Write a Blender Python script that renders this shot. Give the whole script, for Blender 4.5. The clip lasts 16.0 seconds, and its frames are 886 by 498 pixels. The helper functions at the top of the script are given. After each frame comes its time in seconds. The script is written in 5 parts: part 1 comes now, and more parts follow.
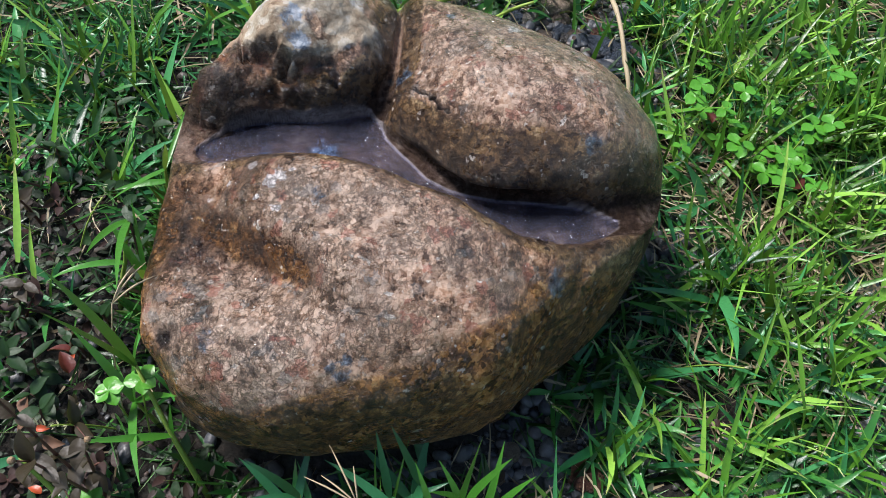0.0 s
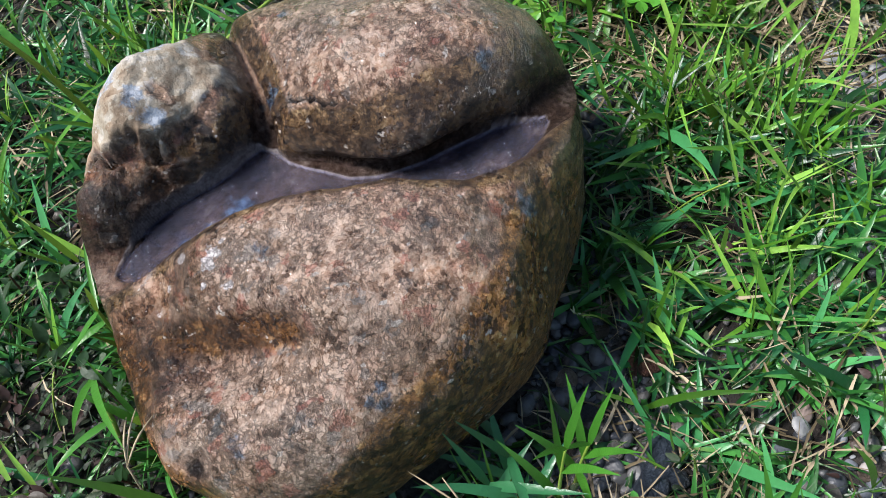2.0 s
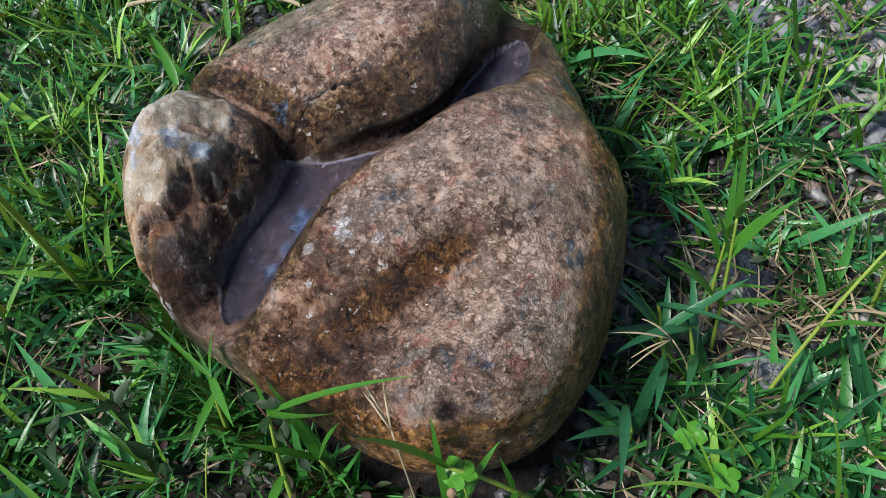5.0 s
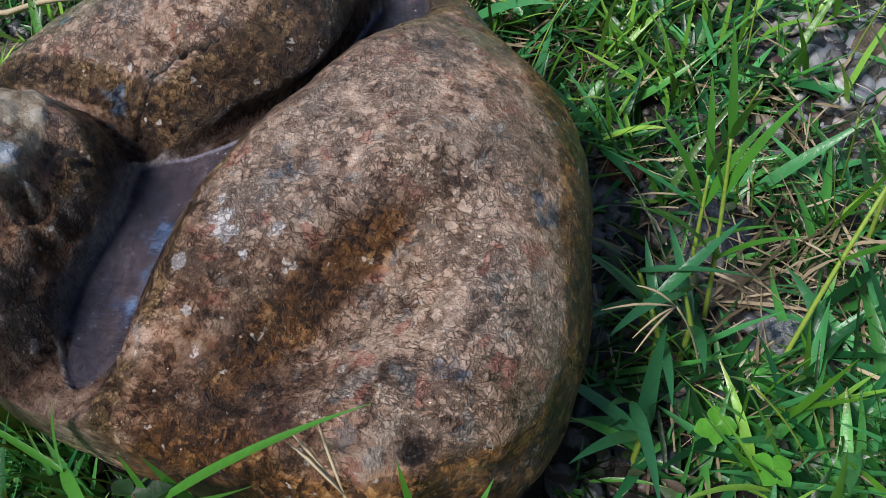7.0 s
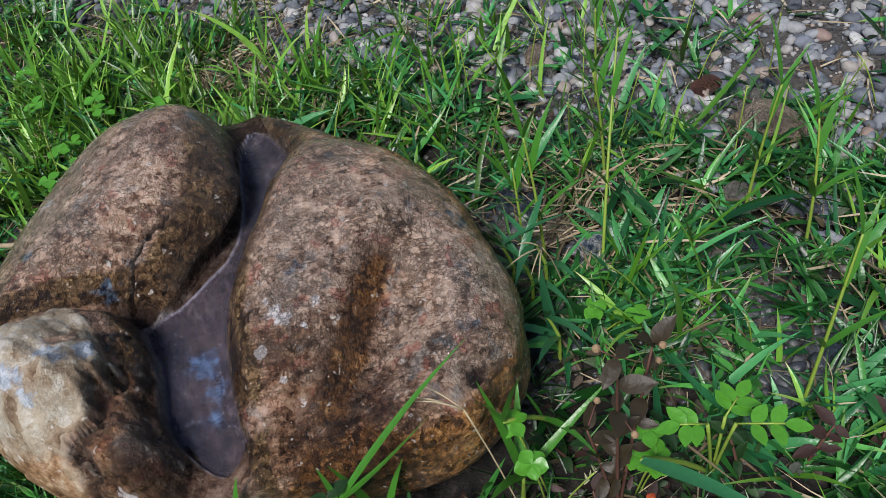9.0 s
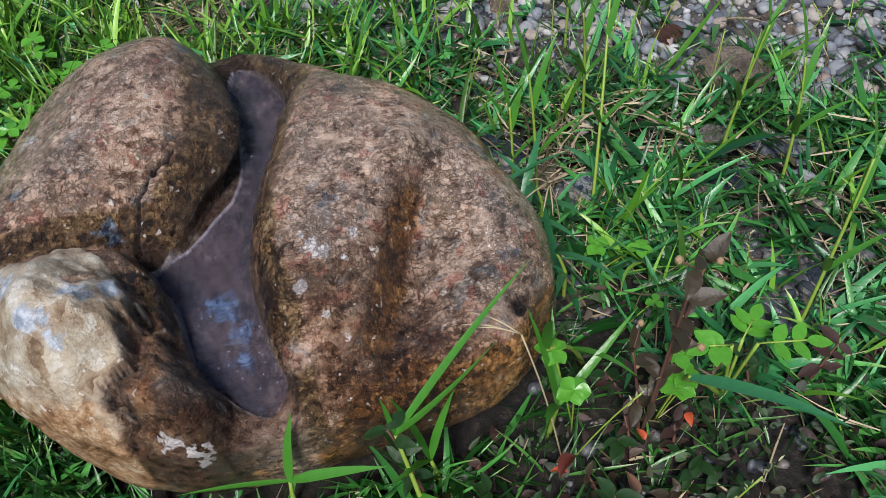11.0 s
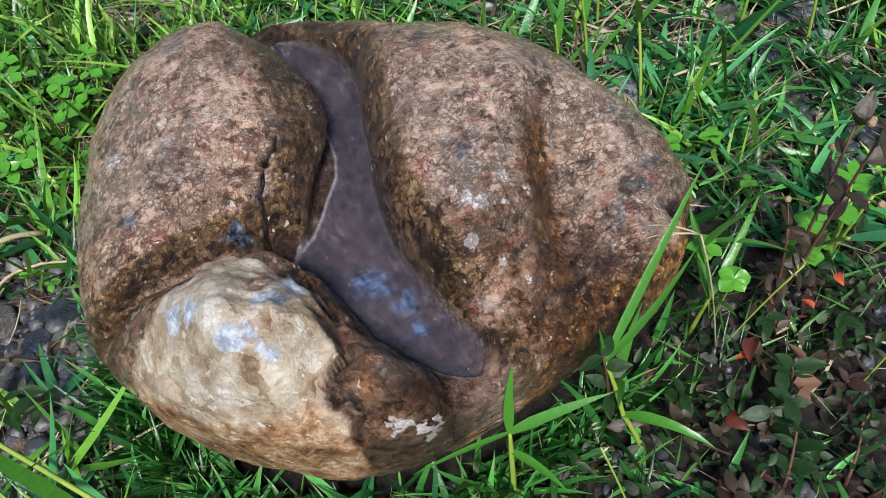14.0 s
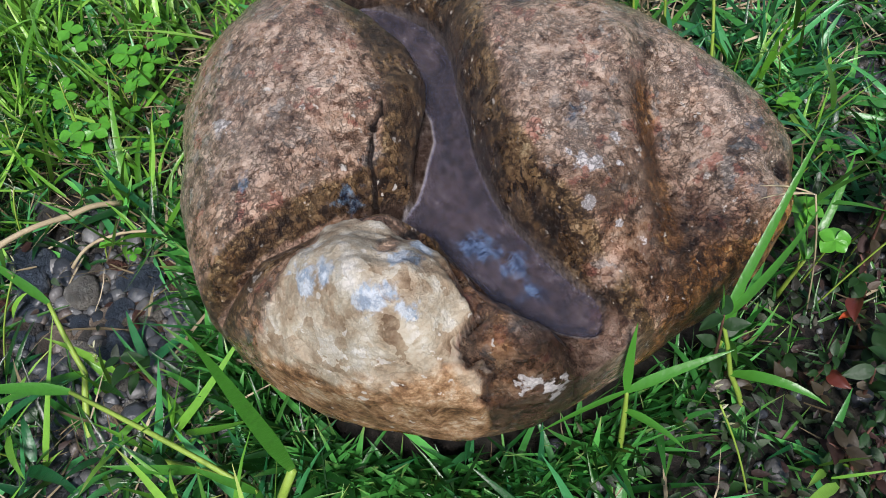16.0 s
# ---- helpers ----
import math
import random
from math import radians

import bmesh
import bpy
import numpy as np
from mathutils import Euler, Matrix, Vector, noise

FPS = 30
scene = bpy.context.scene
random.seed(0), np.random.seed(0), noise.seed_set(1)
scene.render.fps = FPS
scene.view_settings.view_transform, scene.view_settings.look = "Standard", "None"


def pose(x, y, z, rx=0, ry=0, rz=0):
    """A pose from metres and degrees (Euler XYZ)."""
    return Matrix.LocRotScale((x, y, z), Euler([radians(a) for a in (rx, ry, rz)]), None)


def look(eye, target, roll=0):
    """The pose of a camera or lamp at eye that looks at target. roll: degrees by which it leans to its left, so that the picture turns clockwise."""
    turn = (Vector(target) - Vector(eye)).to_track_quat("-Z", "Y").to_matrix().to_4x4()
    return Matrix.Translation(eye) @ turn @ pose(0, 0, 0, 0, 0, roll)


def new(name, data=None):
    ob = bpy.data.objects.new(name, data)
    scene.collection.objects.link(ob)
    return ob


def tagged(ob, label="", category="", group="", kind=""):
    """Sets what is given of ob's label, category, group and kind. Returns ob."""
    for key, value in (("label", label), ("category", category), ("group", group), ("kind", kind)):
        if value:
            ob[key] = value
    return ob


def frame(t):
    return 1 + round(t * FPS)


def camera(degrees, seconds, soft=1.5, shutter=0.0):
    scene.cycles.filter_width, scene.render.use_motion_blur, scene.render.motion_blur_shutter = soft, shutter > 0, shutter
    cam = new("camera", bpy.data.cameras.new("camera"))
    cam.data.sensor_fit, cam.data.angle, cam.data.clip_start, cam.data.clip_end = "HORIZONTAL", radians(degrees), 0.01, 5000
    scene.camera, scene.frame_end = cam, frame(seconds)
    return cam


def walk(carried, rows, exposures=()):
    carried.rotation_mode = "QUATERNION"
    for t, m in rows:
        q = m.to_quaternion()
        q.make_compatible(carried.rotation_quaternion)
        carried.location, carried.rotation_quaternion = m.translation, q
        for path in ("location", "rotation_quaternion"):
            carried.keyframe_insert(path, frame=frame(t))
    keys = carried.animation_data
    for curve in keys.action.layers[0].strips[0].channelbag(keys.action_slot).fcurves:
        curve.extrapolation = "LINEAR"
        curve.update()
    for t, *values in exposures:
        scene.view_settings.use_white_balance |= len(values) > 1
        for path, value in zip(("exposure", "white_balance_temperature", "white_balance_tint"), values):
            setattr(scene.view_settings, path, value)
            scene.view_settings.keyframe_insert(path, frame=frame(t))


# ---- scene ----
cam = camera(57.61, 16.0, soft=0.4)
PATH = [
    (0.0, 0.003, -0.2816, 0.5156, 32.29, -3.42, 0.17),
    (0.5, -0.0155, -0.2737, 0.5202, 32.37, -2.56, -10.72),
    (1.0, -0.0332, -0.2719, 0.516, 32.17, 1.2, -20.6),
    (1.5, -0.0275, -0.2712, 0.4971, 29.75, 4.87, -25.4),
    (2.0, -0.0116, -0.2631, 0.4967, 28.89, 8.42, -28.31),
    (2.5, -0.0173, -0.2614, 0.47, 27.25, 10.27, -32.94),
    (3.0, -0.097, -0.2554, 0.4599, 28.59, 11.39, -41.47),
    (3.2, -0.1184, -0.2492, 0.4597, 31.87, 9.19, -43.14),
    (5.3, -0.2534, -0.1913, 0.4593, 38.48, 5.96, -64.96),
    (5.5, -0.2531, -0.18, 0.4465, 39.24, 4.72, -67.49),
    (6.0, -0.2466, -0.1815, 0.4149, 41.12, 5.76, -66.6),
    (6.5, -0.2373, -0.2045, 0.3728, 45.18, 3.58, -66.73),
    (7.0, -0.2225, -0.1593, 0.3576, 38.83, 6.43, -72.71),
    (7.5, -0.2456, -0.1254, 0.3764, 36.1, 6.92, -80.81),
    (8.0, -0.2983, -0.119, 0.4578, 38.18, 6.72, -87.62),
    (8.5, -0.3324, -0.082, 0.4737, 40.57, 4.0, -98.69),
    (9.0, -0.3493, -0.0624, 0.4675, 41.3, 8.23, -105.93),
    (9.5, -0.3536, -0.0412, 0.4537, 40.3, 8.38, -105.77),
    (9.7, -0.3567, -0.0336, 0.4503, 40.47, 8.15, -106.19),
    (11.8, -0.3228, 0.0668, 0.4549, 37.57, 0.83, -116.94),
    (12.0, -0.322, 0.0805, 0.452, 37.25, 1.13, -118.08),
    (12.5, -0.3111, 0.1045, 0.4479, 35.95, 1.86, -119.73),
    (13.0, -0.2994, 0.1175, 0.4454, 34.96, 2.65, -121.96),
    (13.5, -0.2827, 0.1274, 0.4512, 34.27, 3.98, -125.37),
    (14.0, -0.2682, 0.1311, 0.456, 33.91, 4.91, -127.14),
    (14.5, -0.2568, 0.1535, 0.4504, 34.02, 4.05, -128.42),
    (15.0, -0.2416, 0.164, 0.4689, 33.11, 4.44, -129.68),
    (15.5, -0.2383, 0.1671, 0.4687, 31.32, 4.93, -129.51),
    (16.0, -0.2379, 0.1837, 0.4587, 32.32, 4.69, -127.78),
]
# ---- end of camera rows ----
EXPOSURES = [(0.0, 0.60), (1.0, 0.66), (2.5, 0.64), (3.0, 0.42), (5.5, 0.20), (7.5, 0.03), (9.5, -0.05), (12.0, 0.33), (14.0, 0.40), (15.0, 0.46), (16.0, 0.30)]
walk(cam, [(t, pose(x, y, z, rx, ry, rz)) for t, x, y, z, rx, ry, rz in PATH], EXPOSURES)

# ---- world and light ----
SUN_ELEVATION, SUN_AZIMUTH = 57.0, 304.0   # degrees; azimuth clockwise from +y
world = bpy.data.worlds.new("sky")
scene.world = world
world.use_nodes = True
wn = world.node_tree.nodes
sky = wn.new("ShaderNodeTexSky")
sky.sky_type = "NISHITA"
sky.sun_disc = False
sky.sun_elevation = radians(SUN_ELEVATION)
sky.sun_rotation = radians(SUN_AZIMUTH)
sky.air_density, sky.dust_density = 1.0, 1.0
world.node_tree.links.new(sky.outputs[0], wn["Background"].inputs[0])
wn["Background"].inputs[1].default_value = 0.095
sun = new("sun", bpy.data.lights.new("sun", "SUN"))
sun.data.energy, sun.data.angle, sun.data.color = 4.4, radians(14), (1.0, 0.95, 0.95)
az, el = radians(SUN_AZIMUTH), radians(SUN_ELEVATION)
sun.matrix_world = look((0, 0, 5), (-math.sin(az) * math.cos(el), -math.cos(az) * math.cos(el), 5 - math.sin(el)))


# ---- materials ----
class Nodes:
    """A small builder for node materials."""

    def __init__(self, name):
        self.mat = bpy.data.materials.new(name)
        self.mat.use_nodes = True
        self.tree = self.mat.node_tree
        self.bsdf = self.tree.nodes["Principled BSDF"]

    def add(self, kind, **inputs):
        n = self.tree.nodes.new("ShaderNode" + kind)
        for k, v in inputs.items():
            self.put(n.inputs[k.replace("_", " ")], v)
        return n

    def put(self, socket, v):
        if isinstance(v, bpy.types.NodeSocket):
            self.tree.links.new(v, socket)
        else:
            socket.default_value = v

    def coord(self):
        return self.add("TexCoord").outputs["Object"]

    def noise(self, scale, detail=4.0, rough=0.55, dist=0.0, vec=None):
        n = self.add("TexNoise", Scale=scale, Detail=detail, Roughness=rough, Distortion=dist)
        self.put(n.inputs["Vector"], vec or self.coord())
        return n.outputs["Fac"]

    def math(self, op, a, b=0.0, clamp=False):
        n = self.tree.nodes.new("ShaderNodeMath")
        n.operation, n.use_clamp = op, clamp
        self.put(n.inputs[0], a)
        self.put(n.inputs[1], b)
        return n.outputs[0]

    def ramp(self, fac, *stops):
        n = self.add("ValToRGB", Fac=fac)
        e = n.color_ramp.elements
        while len(e) < len(stops):
            e.new(0.5)
        for el_, (p, c) in zip(e, stops):
            el_.position = p
            el_.color = (*c, 1) if isinstance(c, tuple) else (c, c, c, 1)
        return n.outputs[0]

    def step(self, v, lo, hi):
        n = self.add("MapRange", Value=v)
        n.interpolation_type = "SMOOTHSTEP"
        for k, q in zip(("From Min", "From Max", "To Min", "To Max"), (lo, hi, 0.0, 1.0)):
            n.inputs[k].default_value = q
        return n.outputs[0]

    def mix(self, fac, a, b, blend="MIX"):
        n = self.tree.nodes.new("ShaderNodeMix")
        n.data_type, n.blend_type = "RGBA", blend
        self.put(n.inputs[0], fac)
        for s, v in ((n.inputs[6], a), (n.inputs[7], b)):
            self.put(s, (*v, 1) if isinstance(v, tuple) else v)
        return n.outputs[2]

    def attr(self, name):
        n = self.add("Attribute")
        n.attribute_name = name
        return n.outputs["Fac"]

    def island(self):
        return self.add("NewGeometry").outputs["Random Per Island"]

    def bump(self, height, dist, strength=1.0, normal=None):
        n = self.add("Bump", Height=height, Strength=strength, Distance=dist)
        if normal:
            self.put(n.inputs["Normal"], normal)
        return n.outputs[0]

    def done(self, color=None, rough=None, normal=None, **more):
        for key, v in (("Base Color", color), ("Roughness", rough), ("Normal", normal)):
            if v is not None:
                self.put(self.bsdf.inputs[key], (*v, 1) if isinstance(v, tuple) else v)
        for key, v in more.items():
            self.put(self.bsdf.inputs[key.replace("_", " ")], v)
        return self.mat


def stone_material():
    m = Nodes("wet_brown_stone")
    co = m.coord()

    def warped(scale, amount, stretch=(1.0, 1.0, 1.0)):
        n = m.add("TexNoise", Scale=scale, Detail=4.0, Roughness=0.6)
        m.put(n.inputs["Vector"], co)
        v = m.tree.nodes.new("ShaderNodeVectorMath")
        v.operation = "MULTIPLY_ADD"
        m.put(v.inputs[0], n.outputs["Color"])
        v.inputs[1].default_value = (amount, amount, amount)
        m.put(v.inputs[2], co)
        mp = m.add("Mapping", Vector=v.outputs[0])
        mp.inputs["Scale"].default_value = stretch
        return mp.outputs[0]

    def crackle(scale, width, vec):
        n = m.add("TexVoronoi", Scale=scale)
        n.feature = "DISTANCE_TO_EDGE"
        m.put(n.inputs["Vector"], vec)
        return m.step(n.outputs["Distance"], 0.0, width)

    def grains(scale, vec):
        """A random value for each mineral grain."""
        n = m.add("TexVoronoi", Scale=scale)
        m.put(n.inputs["Vector"], vec)
        s = m.add("SeparateColor", Color=n.outputs["Color"])
        return s.outputs[0]

    big = m.noise(14, 5, 0.6, 0.4)
    mid = m.noise(58, 7, 0.68, 0.15)
    fine = m.noise(210, 6, 0.72, 0.1)
    grain = m.math("ADD", m.math("MULTIPLY", mid, 0.60), m.math("MULTIPLY", fine, 0.40))
    skin = warped(80, 0.018, (2.1, 0.62, 1.3))
    g1, g2 = grains(140, skin), grains(300, warped(160, 0.010))
    # grains of tan, grey, pink and brown
    tone = m.math("ADD", m.math("ADD", m.math("MULTIPLY", g1, 0.15), m.math("MULTIPLY", g2, 0.14)), m.math("ADD", m.math("MULTIPLY", grain, 1.0), 0.115))
    base = m.ramp(tone, (0.60, (0.055, 0.023, 0.010)), (0.69, (0.195, 0.090, 0.042)), (0.77, (0.41, 0.215, 0.113)), (0.86, (0.60, 0.375, 0.235)), (0.95, (0.70, 0.52, 0.38)))
    pink = m.ramp(m.noise(36, 5, 0.65, 0.6), (0.50, 0.0), (0.60, 1.0))
    base = m.mix(m.math("MULTIPLY", pink, 0.52), base, m.ramp(tone, (0.60, (0.105, 0.034, 0.018)), (0.75, (0.38, 0.170, 0.105)), (0.92, (0.68, 0.38, 0.27))))
    grey = m.ramp(m.noise(17, 6, 0.68, 0.7), (0.47, 0.0), (0.58, 1.0))
    base = m.mix(m.math("MULTIPLY", grey, 0.60), base, m.ramp(tone, (0.60, (0.048, 0.036, 0.028)), (0.76, (0.225, 0.178, 0.138)), (0.93, (0.56, 0.47, 0.385))))
    base = m.mix(m.math("MULTIPLY", m.ramp(big, (0.45, 0.0), (0.58, 1.0)), 0.62), base, m.ramp(tone, (0.60, (0.030, 0.014, 0.006)), (0.90, (0.34, 0.185, 0.092))))
    # pale stone, with sky sheen of the back lobe and crest painted in
    base = m.mix(m.math("MULTIPLY", m.attr("pale"), m.ramp(tone, (0.63, 0.10), (0.80, 0.76))), base, m.mix(g2, (0.43, 0.305, 0.225), (0.60, 0.47, 0.375)))
    # reddish, teal and slate flecks among the grains
    odd = grains(150, warped(120, 0.016))
    base = m.mix(m.math("MULTIPLY", m.step(odd, 0.935, 0.95), 0.32), base, (0.15, 0.22, 0.25))
    base = m.mix(m.math("MULTIPLY", m.math("SUBTRACT", 1.0, m.step(odd, 0.045, 0.055)), 0.60), base, (0.36, 0.13, 0.09))
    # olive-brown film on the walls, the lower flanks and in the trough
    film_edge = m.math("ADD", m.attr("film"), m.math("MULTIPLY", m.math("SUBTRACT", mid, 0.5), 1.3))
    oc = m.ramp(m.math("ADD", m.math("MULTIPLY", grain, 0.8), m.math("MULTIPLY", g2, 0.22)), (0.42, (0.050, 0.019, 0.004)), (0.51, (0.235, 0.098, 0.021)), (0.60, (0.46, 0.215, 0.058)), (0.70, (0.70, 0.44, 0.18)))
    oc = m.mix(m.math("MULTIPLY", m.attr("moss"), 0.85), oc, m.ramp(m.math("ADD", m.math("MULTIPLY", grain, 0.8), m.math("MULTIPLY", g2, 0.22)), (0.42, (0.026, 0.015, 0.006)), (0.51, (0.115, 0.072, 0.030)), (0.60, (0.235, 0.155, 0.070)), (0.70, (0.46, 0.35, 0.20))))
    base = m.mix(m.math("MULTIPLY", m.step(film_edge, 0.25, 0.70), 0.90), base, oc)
    # stains of the west flank; shade of trough, walls and hollow painted in
    stain_and_shade = m.math("MULTIPLY", m.attr("dark"), m.ramp(m.math("ADD", m.math("MULTIPLY", mid, 0.5), m.math("MULTIPLY", m.noise(24, 6, 0.7, 0.6), 0.5)), (0.40, 1.0), (0.60, 0.55)))
    base = m.mix(stain_and_shade, base, (0.25, 0.205, 0.175), "MULTIPLY")
    # dark channel floor
    ch = m.ramp(m.math("ADD", m.math("MULTIPLY", mid, 0.6), m.math("MULTIPLY", fine, 0.4)), (0.38, (0.008, 0.005, 0.004)), (0.50, (0.027, 0.018, 0.015)), (0.58, (0.065, 0.048, 0.042)), (0.68, (0.19, 0.155, 0.14)))
    base = m.mix(m.math("MULTIPLY", m.attr("channel"), 0.95), base, ch)
    # pale knob: cream above with grey-white lichen, ochre towards its foot
    cap = m.attr("cap")
    cn = m.noise(44, 6, 0.62, 0.1)
    lumps = grains(110, warped(60, 0.030))
    cc = m.ramp(m.math("ADD", m.math("MULTIPLY", cn, 0.85), m.math("MULTIPLY", lumps, 0.15)), (0.34, (0.14, 0.085, 0.046)), (0.43, (0.29, 0.215, 0.140)), (0.51, (0.39, 0.325, 0.235)), (0.58, (0.46, 0.41, 0.325)), (0.68, (0.60, 0.57, 0.52)))
    bw = m.step(m.math("ADD", m.attr("lichen"), m.math("MULTIPLY", m.math("SUBTRACT", m.noise(95, 5, 0.65, 0.4), 0.5), 2.2)), 0.45, 0.80)
    cc = m.mix(m.math("MULTIPLY", bw, 0.9), cc, m.ramp(fine, (0.42, (0.25, 0.32, 0.41)), (0.55, (0.50, 0.545, 0.60))))
    cl = m.ramp(m.math("ADD", m.math("MULTIPLY", cn, 0.5), m.math("MULTIPLY", fine, 0.5)), (0.40, (0.075, 0.034, 0.013)), (0.47, (0.22, 0.112, 0.048)), (0.54, (0.40, 0.245, 0.130)), (0.62, (0.60, 0.48, 0.34)))
    base = m.mix(cap, base, m.mix(m.attr("cap_low"), cc, cl))
    # small white, pale and blue spots
    sp = m.step(m.math("ADD", m.attr("white_spot"), m.math("MULTIPLY", m.math("SUBTRACT", m.noise(190, 4, 0.6), 0.5), 2.4)), 0.55, 0.75)
    base = m.mix(m.math("MULTIPLY", sp, 0.9), base, m.mix(fine, (0.50, 0.45, 0.44), (0.85, 0.81, 0.79)))
    flecks = m.ramp(m.noise(150, 3, 0.5), (0.672, 0.0), (0.69, 1.0))
    base = m.mix(m.math("MULTIPLY", flecks, m.math("SUBTRACT", 0.8, m.attr("channel"), True)), base, (0.58, 0.53, 0.47))
    bs = m.step(m.math("ADD", m.attr("blue_spot"), m.math("MULTIPLY", m.math("SUBTRACT", m.noise(150, 5, 0.65), 0.5), 2.6)), 0.45, 1.0)
    base = m.mix(m.math("MULTIPLY", bs, 0.85), base, m.mix(m.ramp(fine, (0.42, 0.0), (0.60, 1.0)), (0.006, 0.018, 0.045), (0.15, 0.24, 0.34)))
    # pale ring that the water leaves along its shore
    base = m.mix(m.math("MULTIPLY", m.attr("ring"), m.ramp(fine, (0.36, 0.45), (0.52, 1.0))), base, (0.50, 0.46, 0.46))
    # wrinkles: fine broken crackles and thin squiggles
    keep = m.ramp(m.noise(26, 5, 0.65), (0.46, 0.0), (0.56, 1.0))
    keep2 = m.ramp(m.noise(33, 5, 0.65, 0.4), (0.40, 0.0), (0.51, 1.0))
    gone, gone2 = m.math("SUBTRACT", 1.0, keep, True), m.math("SUBTRACT", 1.0, keep2, True)
    l1 = m.math("MAXIMUM", crackle(140, 0.085, skin), gone)
    l2 = m.math("MAXIMUM", crackle(190, 0.11, warped(110, 0.016, (1.5, 0.8, 1.0))), gone2)
    sq = m.noise(44, 5, 0.65, 1.0, warped(90, 0.008, (1.0, 1.3, 1.5)))
    l3 = m.math("MAXIMUM", m.step(m.math("ABSOLUTE", m.math("SUBTRACT", sq, 0.5)), 0.0, 0.022), gone2)
    wr = m.math("MULTIPLY", m.math("MULTIPLY", l1, l2), l3)
    calm = m.math("MAXIMUM", m.attr("channel"), m.math("MULTIPLY", cap, 0.7))
    wr = m.math("MAXIMUM", wr, calm)
    base = m.mix(m.math("MULTIPLY", m.math("SUBTRACT", 1.0, wr), 0.62), base, (0.020, 0.012, 0.008))
    # near-black cracks and pits; shade painted below the knob's edge and in its hollow
    base = m.mix(m.attr("crack_and_shade"), base, (0.012, 0.007, 0.005))
    h = m.math("ADD", m.math("MULTIPLY", mid, 0.7), m.math("MULTIPLY", fine, 0.75))
    h = m.math("ADD", h, m.math("MULTIPLY", wr, 0.26))
    h = m.math("ADD", h, m.math("MULTIPLY", m.noise(620, 3, 0.6), 0.20))
    rough = m.ramp(m.noise(34, 6, 0.65), (0.35, 0.20), (0.65, 0.40))
    rough = m.mix(cap, rough, (0.62, 0.62, 0.62))
    rough = m.mix(m.attr("channel"), rough, (0.25, 0.25, 0.25))
    # a thin film of water that evens out the grain
    wet = m.math("SUBTRACT", m.ramp(m.noise(17, 5, 0.6), (0.36, 0.40), (0.55, 1.0)), m.math("MAXIMUM", m.math("MULTIPLY", m.math("MAXIMUM", m.math("MAXIMUM", cap, m.attr("dark")), m.attr("film")), 0.62), m.math("MAXIMUM", m.attr("channel"), m.math("MULTIPLY", cap, 0.8))), True)
    wet = m.math("MAXIMUM", wet, m.attr("sheen"))
    swell = m.noise(75, 3, 0.5, 0.8)
    coat_bump = m.bump(m.math("ADD", m.math("ADD", m.math("MULTIPLY", swell, 0.9), m.math("MULTIPLY", m.noise(330, 4, 0.6, 0.3), 0.55)), m.math("MULTIPLY", wr, 0.28)), 0.0036)
    return m.done(base, rough, m.bump(m.math("MULTIPLY", h, m.math("SUBTRACT", 1.0, m.math("MULTIPLY", cap, 0.5))), 0.0048), Specular_IOR_Level=m.math("SUBTRACT", 0.42, m.math("MULTIPLY", m.attr("channel"), 0.35)), Coat_Weight=wet, Coat_Roughness=0.06, Coat_IOR=1.45, Coat_Normal=coat_bump)


def water_material():
    m = Nodes("still_water")
    mp = m.add("Mapping", Vector=m.coord())
    mp.inputs["Scale"].default_value = (1.5, 0.55, 1.0)
    mp.inputs["Rotation"].default_value = (0.0, 0.0, 0.5)
    ripple = m.noise(130, 4, 0.55, 1.2, mp.outputs[0])
    m.done((0.62, 0.66, 0.94), 0.02, m.bump(ripple, 0.0035, 0.8), IOR=1.33, Transmission_Weight=0.97, Specular_IOR_Level=1.0, Specular_Tint=(0.50, 0.66, 1.0, 1.0))
    return m.mat


def soil_material():
    m = Nodes("dark_gritty_soil")
    a, b = m.noise(9, 5, 0.6), m.noise(150, 6, 0.7)
    c = m.ramp(b, (0.38, (0.003, 0.0025, 0.002)), (0.53, (0.012, 0.009, 0.007)), (0.70, (0.06, 0.047, 0.038)))
    c = m.mix(m.math("MULTIPLY", m.attr("grit"), m.ramp(b, (0.3, 0.5), (0.6, 1.0))), c, m.ramp(m.noise(260, 4, 0.7), (0.3, (0.03, 0.03, 0.03)), (0.7, (0.17, 0.16, 0.15))))
    c = m.mix(m.math("MULTIPLY", m.ramp(a, (0.45, 0.0), (0.6, 1.0)), 0.35), c, (0.022, 0.024, 0.012))
    green = m.ramp(m.math("ADD", m.math("MULTIPLY", m.noise(70, 6, 0.7), 0.6), m.math("MULTIPLY", m.noise(6, 4, 0.6), 0.4)), (0.36, (0.006, 0.014, 0.004)), (0.50, (0.030, 0.085, 0.012)), (0.64, (0.10, 0.20, 0.035)))
    c = m.mix(m.attr("turf"), c, green)
    return m.done(c, 0.9, m.bump(b, 0.006))


